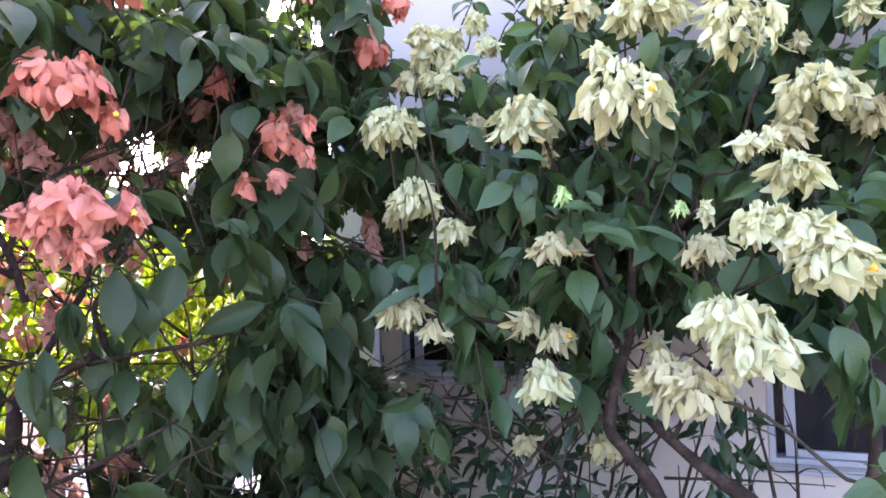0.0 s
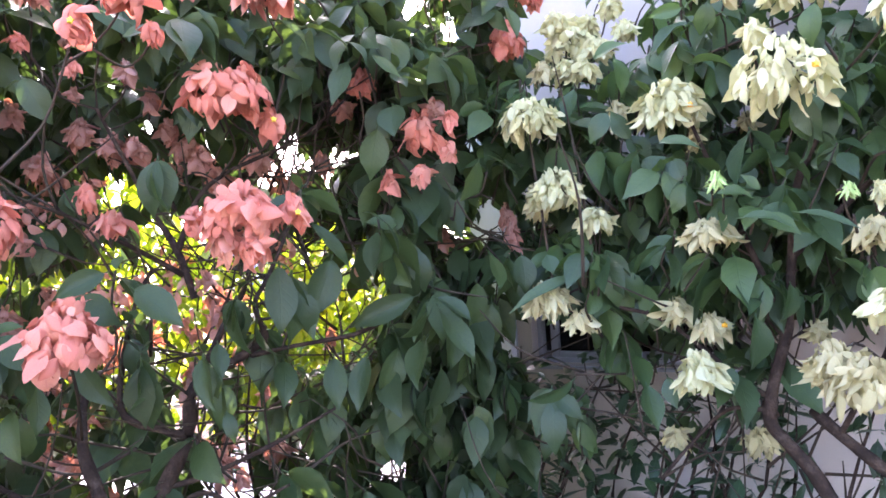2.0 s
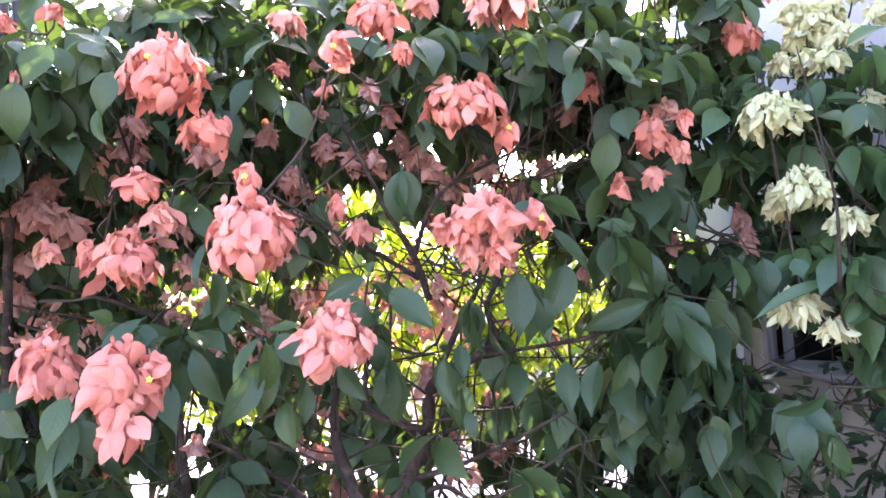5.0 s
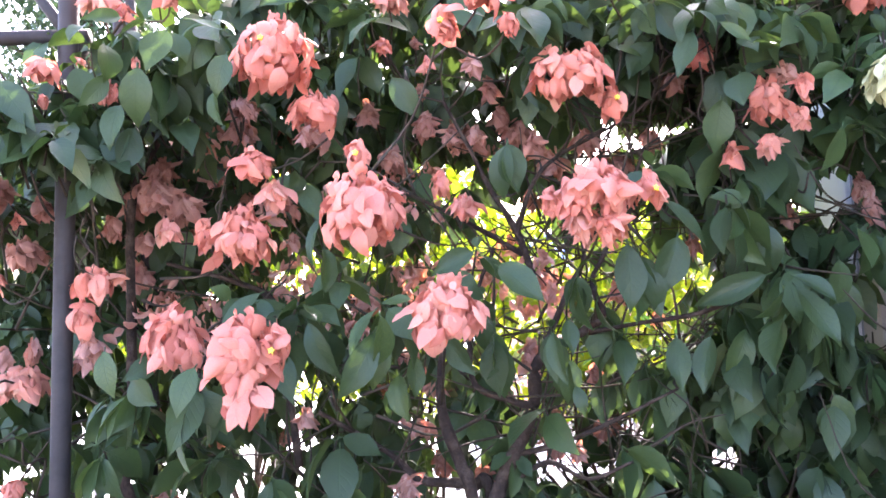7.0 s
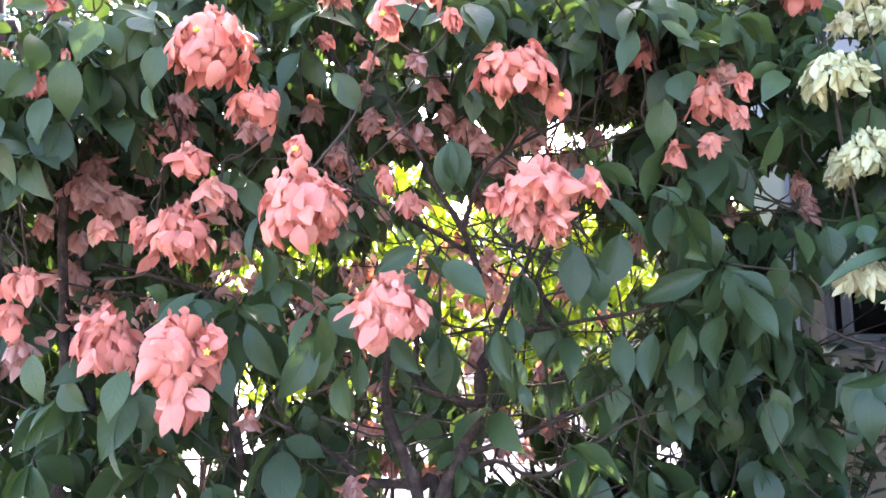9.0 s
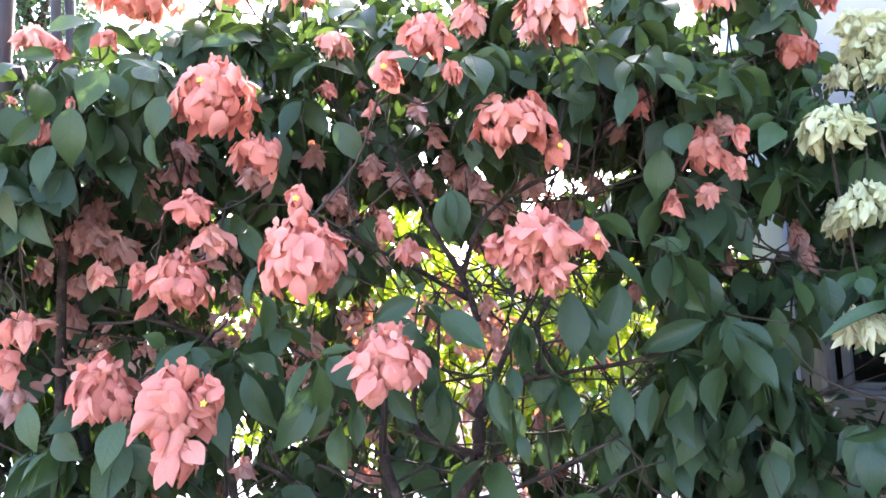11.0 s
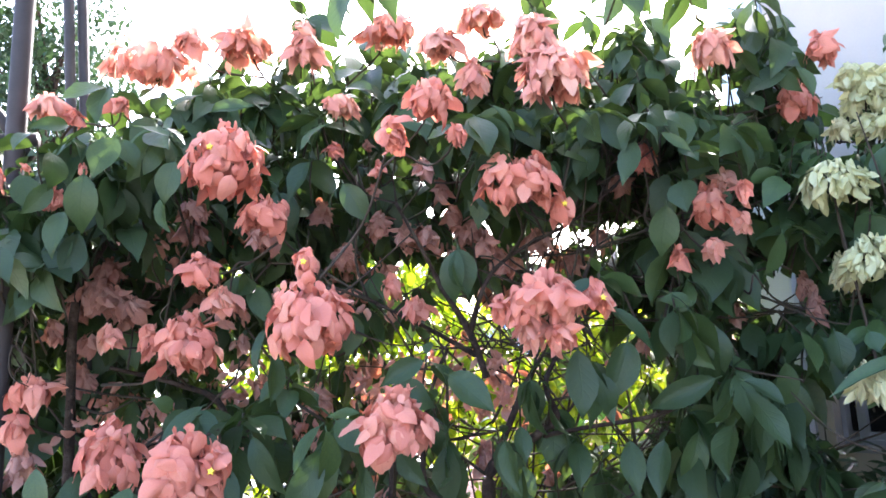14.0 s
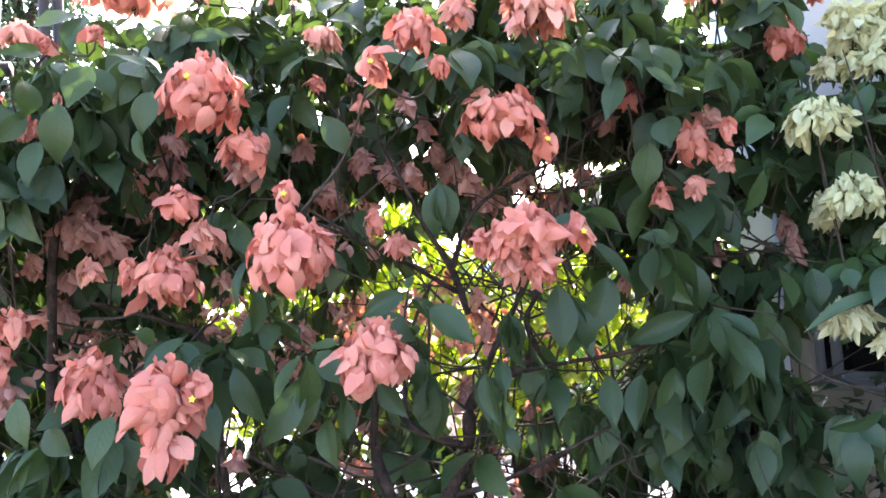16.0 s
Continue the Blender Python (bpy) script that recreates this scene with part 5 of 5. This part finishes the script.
leaf_whorl(cream_shrub, 1.501, 0.989, 1.601, 5, 0.140, -15)
leaf_whorl(cream_shrub, 1.689, 1.054, 1.685, 6, 0.140, -40)
leaf_whorl(cream_shrub, 1.787, 1.186, 1.990, 6, 0.140, -30)
leaf_whorl(cream_shrub, 1.831, 1.127, 1.964, 6, 0.140, -40)
leaf_whorl(cream_shrub, 1.723, 1.305, 1.912, 6, 0.140, -45)
leaf_whorl(cream_shrub, 1.490, 0.997, 1.342, 6, 0.160, -70)
leaf_whorl(cream_shrub, 1.505, 0.962, 1.274, 6, 0.150, -70)
leaf_whorl(cream_shrub, 1.524, 1.126, 1.359, 6, 0.150, -60)
leaf_whorl(cream_shrub, 0.929, 1.962, 1.146, 6, 0.150, -45)
leaf_whorl(cream_shrub, 1.123, 1.873, 1.231, 6, 0.140, -40)
leaf_whorl(cream_shrub, 1.125, 1.771, 1.425, 6, 0.140, -50)
leaf_whorl(cream_shrub, 1.102, 1.895, 1.312, 6, 0.140, -50)
leaf_whorl(cream_shrub, 1.065, 0.673, 1.179, 4, 0.130, -30)
leaf_whorl(cream_shrub, 1.011, 2.145, 1.869, 6, 0.130, -40)
leaf_whorl(cream_shrub, 1.146, 2.164, 2.005, 6, 0.130, -45)
leaf_whorl(cream_shrub, 1.298, 2.158, 2.146, 6, 0.130, -40)
leaf_whorl(cream_shrub, 1.358, 1.691, 1.130, 5, 0.130, -60)
leaf_whorl(cream_shrub, 1.276, 1.666, 1.418, 6, 0.140, -50)
leaf_whorl(cream_shrub, 1.278, 1.778, 1.708, 6, 0.140, -50)
leaf_whorl(cream_shrub, 1.382, 1.443, 1.586, 6, 0.140, -50)
leaf_whorl(cream_shrub, 1.373, 1.589, 1.505, 6, 0.140, -60)
leaf_whorl(cream_shrub, 1.225, 1.939, 1.674, 6, 0.140, -60)
leaf_whorl(cream_shrub, 1.241, 1.910, 1.183, 5, 0.130, -60)

# inner foliage: a thick roof over a hollow, open middle; a dense skirt beside the cream shrub
def roof_line(x):
    return 2.63 - 0.10 * (x + 0.2) ** 2 - 0.5 * max(0.0, -0.75 - x)


def gaps(x, y, z, size, limit):
    if ((x - 0.3) / 0.28) ** 2 + ((z - 2.02) / 0.17) ** 2 < 1 and rng.random() < 0.25:
        return False
    return noise.noise(Vector((x * size, y * size * 0.4, z * size + 5.0))) > limit


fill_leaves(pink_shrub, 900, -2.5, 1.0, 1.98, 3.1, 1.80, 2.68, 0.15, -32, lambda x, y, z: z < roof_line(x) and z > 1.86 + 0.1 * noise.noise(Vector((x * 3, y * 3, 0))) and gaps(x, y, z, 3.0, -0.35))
fill_leaves(pink_shrub, 190, 0.5, 0.98, 2.1, 3.0, 0.65, 1.85, 0.18, -45)
fill_leaves(pink_shrub, 200, -2.5, 0.1, 1.95, 2.8, 0.4, 1.15, 0.17, -42, lambda x, y, z: gaps(x, y, z, 3.0, -0.25))
fill_leaves(pink_shrub, 800, -2.3, 1.0, 2.5, 3.4, 1.7, 2.62, 0.15, -38, lambda x, y, z: z < roof_line(x) and gaps(x, y, z, 4.0, -0.4))
fill_leaves(pink_shrub, 90, -0.35, 0.6, 2.05, 2.6, 0.65, 1.6, 0.14, -50, lambda x, y, z: gaps(x, y, z, 5.0, 0.05))
fill_leaves(pink_shrub, 55, -1.95, -1.0, 1.7, 2.02, 1.72, 2.12, 0.14, -35)
fill_leaves(pink_shrub, 170, -3.0, -1.2, 2.6, 3.3, 1.0, 2.15, 0.14, -45)
fill_leaves(pink_shrub, 90, 0.15, 0.85, 2.6, 3.2, 1.35, 2.0, 0.13, -45)
fill_leaves(pink_shrub, 170, 0.35, 1.0, 2.3, 3.1, 2.05, 2.34, 0.14, -30)
# level sprays of leaves about the steel post
fill_leaves(pink_shrub, 38, -1.6, -1.06, 1.86, 2.0, 1.72, 2.16, 0.13, -14)
fill_leaves(pink_shrub, 75, -1.75, -1.1, 2.08, 2.6, 1.7, 2.17, 0.14, -12)
# shaded inner leaves low down, on both sides of the open middle
fill_leaves(pink_shrub, 420, -2.6, -0.12, 2.5, 3.2, 0.4, 1.5, 0.14, -45, lambda x, y, z: gaps(x, y, z, 4.5, -0.3))
fill_leaves(pink_shrub, 190, 0.64, 1.05, 2.4, 3.2, 0.4, 1.65, 0.14, -45)
fill_leaves(pink_shrub, 260, -0.15, 0.98, 2.2, 3.0, 0.35, 1.22, 0.175, -50)
fill_leaves(pink_shrub, 70, -2.5, -1.55, 2.3, 2.9, 0.9, 1.3, 0.14, -45)
fill_leaves(pink_shrub, 75, 0.42, 0.98, 2.15, 2.9, 2.2, 2.5, 0.14, -25)
# young shoots about the topmost flower heads
for c, o, w, h, reach in list(BLOOMS):
    if c.z > 2.22 and c.x < 0.8 and reach < 1:
        for _ in range(4):
            p = c + Vector((rng.uniform(-0.16, 0.16), rng.uniform(0.0, 0.22), rng.uniform(-0.22, -0.08)))
            fill_leaves(pink_shrub, 1, p.x, p.x, p.y, p.y, p.z, p.z, 0.13, -25)
# the far side of the crown, thin in the middle
fill_leaves(pink_shrub, 800, -2.9, -0.35, 2.75, 3.4, 0.7, 2.2, 0.14, -55, lambda x, y, z: gaps(x, y, z, 4.0, -0.25) and not (x < -1.3 and z < 1.08))
fill_leaves(pink_shrub, 300, -0.45, 0.95, 2.3, 3.3, 0.45, 2.1, 0.13, -55, lambda x, y, z: gaps(x, y, z, 5.0, 0.05 + (0.1 if z < 1.6 and x < 0.6 else 0)))
fill_leaves(cream_shrub, 900, 0.85, 2.9, 1.0, 2.5, 1.15, 2.75, 0.14, -30, lambda x, y, z: 1.95 < math.hypot(x, y) < 2.6 and z < 2.62 - 1.6 * max(0, 1.5 - x) and gaps(x, y, z, 3.0, -0.4))
fill_leaves(cream_shrub, 40, 0.8, 1.5, 1.8, 2.4, 0.95, 1.3, 0.13, -60)


fill_leaves(cream_shrub, 620, 0.95, 2.6, 1.0, 2.75, 1.15, 2.7, 0.14, -30, lambda x, y, z: 2.3 < math.hypot(x, y) < 2.7 and z < 2.62 - 1.6 * max(0, 1.5 - x) and gaps(x, y, z, 3.0, -0.35))
fill_leaves(cream_shrub, 420, 0.9, 2.3, 0.9, 2.3, 1.38, 2.12, 0.14, -40, lambda x, y, z: 1.85 < math.hypot(x, y) < 2.45)
fill_leaves(cream_shrub, 200, 0.95, 1.9, 1.5, 2.5, 1.45, 2.2, 0.15, -40, lambda x, y, z: 2.15 < math.hypot(x, y) < 2.65)
fill_leaves(cream_shrub, 170, 0.75, 1.5, 1.9, 2.7, 1.2, 2.25, 0.13, -30, lambda x, y, z: gaps(x, y, z, 4.0, -0.25))


def tangle(shrub, count, x0, x1, y0, y1, z0, z1):
    """Bare inner twigs, crossing one another."""
    for _ in range(count):
        a = Vector((rng.uniform(x0, x1), rng.uniform(y0, y1), rng.uniform(z0, z1))) - OFFSET[shrub]
        way = Vector((rng.uniform(-1, 1), rng.uniform(-0.6, 0.3), rng.uniform(-0.2, 1.0))).normalized()
        n = rng.uniform(0.2, 0.55)
        b = a + way * n * 0.5 + Vector((rng.uniform(-0.05, 0.05), 0, rng.uniform(-0.05, 0.05)))
        c = b + (way + Vector((rng.uniform(-0.5, 0.5), 0, rng.uniform(-0.1, 0.6)))).normalized() * n * 0.5
        STALKS[shrub].add_tube(smooth_path([a, b, c], 4), rng.uniform(0.003, 0.006), 0.0015, 5)


# withered heads in the hollow under the roof of leaves
for _ in range(34):
    size = rng.uniform(0.07, 0.13)
    pink_head(rng.uniform(-1.45, 0.1), rng.uniform(2.35, 3.0), rng.uniform(0.75, 1.95), size, size * rng.uniform(0.8, 1.3), "dry", outer=False)
for _ in range(16):
    size = rng.uniform(0.06, 0.11)
    pink_head(rng.uniform(-0.6, 0.9), rng.uniform(2.5, 2.9), rng.uniform(0.6, 1.5), size, size * rng.uniform(0.8, 1.3), "dry", outer=False)
# a mass of old shrivelled petals caught among the inner twigs
OLD = Heap()
for _ in range(85):
    spot = Vector((rng.uniform(-1.25, 0.35), rng.uniform(2.25, 2.95), rng.uniform(1.25, 2.0)))
    size = rng.uniform(0.018, 0.036)
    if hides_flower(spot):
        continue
    for k in range(rng.randint(9, 20)):
        way = Vector((rng.gauss(0, 0.5), rng.gauss(0, 0.5), -1.0 + rng.uniform(-0.3, 0.9)))
        at = spot + Vector((rng.gauss(0, size), rng.gauss(0, size), rng.gauss(0, size))) - OFFSET[pink_shrub]
        OLD.add(rng.choice(PETALS["pink", "dry"]), frame_of(at, way, Vector((rng.uniform(-1, 1), rng.uniform(-1, 0.3), 0.2)), rng.uniform(0.035, 0.06), rng.uniform(-1, 1)))
tagged(part("withered_petals", OLD.mesh("withered_petals", PINK_DRY), pink_shrub, "shrivelled brownish-pink old petals"), kind="stuff")
tangle(pink_shrub, 110, -0.5, 0.75, 2.2, 2.8, 0.5, 1.6)
tangle(pink_shrub, 150, -1.9, 0.7, 2.2, 2.9, 0.7, 1.85)
tangle(pink_shrub, 130, 0.0, 0.95, 2.2, 3.0, 1.5, 2.2)
tangle(pink_shrub, 70, 0.2, 1.0, 2.3, 2.9, 0.35, 0.9)
tangle(cream_shrub, 90, 0.9, 1.9, 1.6, 2.4, 0.6, 1.7)
for shrub in (pink_shrub, cream_shrub):
    tagged(part("crown", CROWN[shrub].mesh("crown", LEAF_MAT[shrub]), shrub), kind="stuff")
    tagged(part("twig_mass", STALKS[shrub].mesh("twig_mass", TWIG), shrub), kind="stuff")


# ---- bushes behind ----
def bush(name, label, x, y, z0, wide, deep, high, shapes, mat, leaves, size, droop, seed, stems=9):
    r = random.Random(seed)
    it = thing(name, label, "bush", at=(x, y, 0))
    heap, tips = Heap(), []
    for k in range(stems):
        w = 6.28 * k / stems
        tip = Vector((math.cos(w) * wide * 0.4 * r.uniform(0.4, 1), math.sin(w) * deep * 0.4 * r.uniform(0.4, 1), z0 + high * r.uniform(0.6, 1)))
        pts = [Vector((r.uniform(-0.08, 0.08), r.uniform(-0.08, 0.08), 0)), tip * 0.3 + Vector((r.uniform(-0.1, 0.1), r.uniform(-0.1, 0.1), 0.12)), tip * 0.62 + Vector((r.uniform(-0.12, 0.12), r.uniform(-0.1, 0.1), 0.08)), tip]
        part("stem", tube_mesh("stem", pts, 0.012, 0.003, BARK, 5, 4, 0.2), it)
    for k in range(leaves):
        w, q, h = r.uniform(0, 6.28), math.sqrt(r.random()), r.random()
        lump = 0.75 + 0.4 * noise.noise(Vector((math.cos(w) * 2, math.sin(w) * 2, h * 3 + seed)))
        p = Vector((math.cos(w) * q * wide / 2 * lump, math.sin(w) * q * deep / 2 * lump, z0 + high * h))
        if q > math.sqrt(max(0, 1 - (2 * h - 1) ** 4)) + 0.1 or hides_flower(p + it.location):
            continue
        a, e = r.uniform(0, 6.28), radians(droop + r.uniform(-40, 40))
        out = Vector((math.cos(a), math.sin(a), 0))
        heap.add(r.choice(shapes), frame_of(p, out * math.cos(e) + Vector((0, 0, math.sin(e))), out * -math.sin(e) + Vector((0, 0, math.cos(e))), size * r.uniform(0.7, 1.25), r.uniform(-0.6, 0.6)))
    tagged(part("foliage", heap.mesh("foliage", mat), it), kind="stuff")
    return it


bush("lime_bush", "bushy lime-green shrub glowing in sunlight behind the pink shrub", 0.55, 3.9, 0.72, 1.8, 0.9, 1.15, LIME_LEAVES, LEAF_LIME, 3300, 0.085, -35, 3)
bush("lime_bush", "taller lime-green shrub in sunlight behind the pink shrub", -0.5, 4.0, 0.75, 1.5, 0.9, 1.5, LIME_LEAVES, LEAF_LIME, 2900, 0.085, -35, 10)
bush("lime_bush", "thin lime-green shrub in sunlight by the fence", -1.5, 4.5, 0.75, 2.4, 0.9, 1.5, LIME_LEAVES, LEAF_LIME, 2600, 0.085, -35, 4)
bush("dark_bush", "low dark small-leaved bush against the house wall", 1.15, 2.5, 0.25, 1.15, 0.6, 1.02, SMALL_LEAVES, LEAF_SMALL, 1000, 0.085, -5, 5)
bush("dark_bush", "dark narrow-leaved bush growing under the cream shrub", 1.5, 2.0, 0.3, 0.95, 0.45, 0.85, SMALL_LEAVES, LEAF_SMALL, 600, 0.085, -20, 6)
bush("dark_bush", "small dark narrow-leaved sapling before the house wall", 1.68, 1.49, 0.83, 0.26, 0.2, 0.3, SMALL_LEAVES, LEAF_SMALL, 60, 0.09, -45, 12, 4)
bush("thin_bush", "thin twiggy green bush with small leaves in the open middle", 0.35, 2.9, 0.3, 1.1, 0.5, 1.1, SMALL_LEAVES, LEAF_SMALL, 420, 0.06, -30, 9, 8)


# ---- the far tree, fence and wall ----
def far_tree(x, y, high, spread, leaves, seed):
    r = random.Random(seed)
    it = thing("tree", "tall leafy tree with a loose open crown beyond the garden", "tree", at=(x, y, 0))
    part("trunk", tube_mesh("trunk", [(0, 0, 0), (0.1, 0, high * 0.3), (-0.1, 0.1, high * 0.55), (0, 0, high * 0.85)], 0.2, 0.06, BARK, 9, 5, 0.3), it)
    heap = Heap()
    for k in range(24):
        w, h = k * 2.4, high * (0.35 + 0.6 * k / 24)
        reach = spread * (1.1 - 0.6 * k / 24) * r.uniform(0.7, 1.1)
        tip = Vector((math.cos(w) * reach, math.sin(w) * reach, h + 0.6))
        root = Vector((0, 0, h - 0.5))
        part("branch", tube_mesh("branch", [root, (root + tip) / 2 + Vector((0, 0, 0.25)), tip], 0.05, 0.012, BARK, 5, 4, 0.2), it)
        for c in range(16):
            f = r.uniform(0.3, 1.1)
            mid = root.lerp(tip, f) + Vector((r.gauss(0, 0.35), r.gauss(0, 0.35), r.gauss(0, 0.3)))
            for j in range(leaves // 384):
                a = r.uniform(0, 6.28)
                e = radians(r.uniform(-70, 10))
                out = Vector((math.cos(a), math.sin(a), 0))
                heap.add(r.choice(TREE_LEAVES), frame_of(mid + Vector((r.gauss(0, 0.16), r.gauss(0, 0.16), r.gauss(0, 0.14))), out * math.cos(e) + Vector((0, 0, math.sin(e))), out * -math.sin(e) + Vector((0, 0, math.cos(e))), r.uniform(0.09, 0.15)))
    tagged(part("crown", heap.mesh("crown", LEAF_TREE), it), kind="stuff")


far_tree(-5.6, 11.5, 7.2, 1.7, 12000, 8)

frame_thing = thing("garden_frame", "dark painted steel garden frame of posts and rails among the leaves", "frame", at=(-1.3, 2.1, 0))


def steel_bar(name, a, b, r, label=""):
    o = Vector((-1.3, 2.1, 0))
    part(name, tube_mesh(name, [Vector(a) - o, (Vector(a) + Vector(b)) / 2 - o, Vector(b) - o], r, r, STEEL, 16, 2), frame_thing, label)


steel_bar("post", (-1.412, 2.06, 0.0), (-1.137, 2.06, 3.6), 0.026, "slightly leaning round steel post")
steel_bar("post", (-1.434, 2.83, 0.0), (-1.434, 2.83, 3.9), 0.019, "round steel post")
steel_bar("post", (-1.396, 2.86, 0.0), (-1.396, 2.86, 3.9), 0.019, "round steel post")
steel_bar("rail", (-3.2, 1.95, 2.26), (-1.20, 2.09, 2.20), 0.02)
steel_bar("brace", (-1.62, 2.09, 2.75), (-1.22, 2.09, 2.15), 0.016)

boundary = thing("garden_wall", "low rose-coloured plastered boundary wall in sunlight", "wall", kind="structure", at=(1.2, 7.4, 0))
part("wall", box_mesh("wall", ROSE_WALL, -1.3, -0.1, -0.05, 6.0, 0.1, 1.68, bevel=0.01), boundary)
part("coping", box_mesh("coping", CONCRETE, -1.34, -0.14, 1.683, 6.04, 0.14, 1.75, bevel=0.012), boundary)


def chain_fence(x0, x1, y, high):
    """Chain-link mesh between thin posts, with a top rail."""
    it = thing("chain_link_fence", "low galvanised chain-link fence behind the shrubs", "fence", at=((x0 + x1) / 2, y, 0))
    half = (x1 - x0) / 2
    for k in range(5):
        x = -half + 2 * half * k / 4
        part("post", tube_mesh("post", [(x, 0, 0), (x, 0, high / 2), (x, 0, high + 0.03)], 0.02, 0.02, WIRE, 8, 2), it)
    part("rail", tube_mesh("rail", [(-half, 0, high), (0, 0, high), (half, 0, high)], 0.016, 0.016, WIRE, 8, 2), it)
    heap, step = Heap(), 0.07
    for k in range(int((2 * half + high) / step)):
        for s in (-1, 1):
            a = -half + k * step if s > 0 else half - k * step
            b0, z0, b1, z1 = a, 0.02, a - s * high, high
            if s > 0 and b1 < -half:
                b1, z1 = -half, a + half
            if s < 0 and b1 > half:
                b1, z1 = half, half - a
            if z1 > 0.05:
                heap.add_tube([Vector((b0, s * 0.002, z0)), Vector((b1, s * 0.002, z1))], 0.0022, 0.0022, 3)
    tagged(part("mesh", heap.mesh("mesh", WIRE), it), kind="stuff")


chain_fence(-4.0, 0.9, 5.2, 0.72)


def hung_cloth(x, y, z, wide, high):
    """A cloth laid over the wall's coping, hanging on both sides."""
    bm = bmesh.new()
    grid = []
    for i in range(21):
        row = []
        for j in range(23):
            u, s = i / 20, j / 22 * 2 - 1
            drop = max(0.0, abs(s) - 0.3) / 0.7
            fold = 0.018 * math.sin(u * 21 + 2 * s) * drop
            row.append(bm.verts.new(((u - 0.5) * wide, (0.155 + fold) * max(-1, min(1, s / 0.3)), 0.008 - drop * high + 0.01 * math.sin(u * 5) * drop)))
        grid.append(row)
    for i in range(20):
        for j in range(22):
            bm.faces.new((grid[i][j], grid[i + 1][j], grid[i + 1][j + 1], grid[i][j + 1]))
    ob = new("cloth", bm_mesh("cloth", bm, FABRIC, True))
    ob.location = (x, y, z)
    return tagged(ob, "blue and white striped cloth over the rose wall", "cloth")


hung_cloth(0.66, 7.4, 1.752, 0.42, 0.34)


# ---- a bare seedling by the window, and dry tendrils ----
seedling = thing("seedling", "leafless thin-stemmed seedling in front of the window", "plant", at=(1.747, 1.345, 0))


def seedling_stem(name, r0, *points):
    o = Vector((1.747, 1.345, 0))
    part(name, tube_mesh(name, [Vector(p) - o for p in points], r0, 0.0012, BARK, 6, 5, 0.1), seedling)


seedling_stem("stem", 0.006, (1.747, 1.345, 0.0), (1.795, 1.369, 0.848), (1.810, 1.381, 0.918), (1.824, 1.394, 0.998), (1.820, 1.419, 1.056))
seedling_stem("twig", 0.003, (1.809, 1.380, 0.911), (1.782, 1.413, 0.908), (1.751, 1.452, 0.910), (1.729, 1.461, 0.868), (1.729, 1.447, 0.838))
seedling_stem("twig", 0.003, (1.807, 1.379, 0.904), (1.827, 1.359, 0.920), (1.844, 1.334, 0.915), (1.840, 1.321, 0.874))
seedling_stem("twig", 0.003, (1.796, 1.374, 0.862), (1.786, 1.399, 0.888), (1.772, 1.423, 0.903))
seedling_stem("twig", 0.003, (1.824, 1.394, 0.998), (1.826, 1.406, 1.042), (1.822, 1.431, 1.109))
seedling_stem("twig", 0.003, (1.825, 1.403, 1.027), (1.790, 1.448, 1.028), (1.762, 1.481, 1.028))


def tendril(*points):
    part("tendril", tube_mesh("tendril", [Vector(p) - OFFSET[pink_shrub] for p in points], 0.0022, 0.0012, TWIG, 5, 5), pink_shrub, "pale dry curling tendril")


tendril((-1.143, 1.878, 1.683), (-1.153, 1.877, 1.642), (-1.138, 1.887, 1.606), (-1.156, 1.879, 1.579), (-1.162, 1.878, 1.547))
tendril((-1.133, 1.885, 1.662), (-1.145, 1.883, 1.620), (-1.127, 1.893, 1.584), (-1.137, 1.890, 1.549))
tendril((-0.801, 1.897, 1.715), (-0.823, 1.894, 1.688), (-0.810, 1.901, 1.657))
tendril((-1.160, 1.873, 1.642), (-1.168, 1.872, 1.601), (-1.162, 1.877, 1.565), (-1.133, 1.892, 1.542))
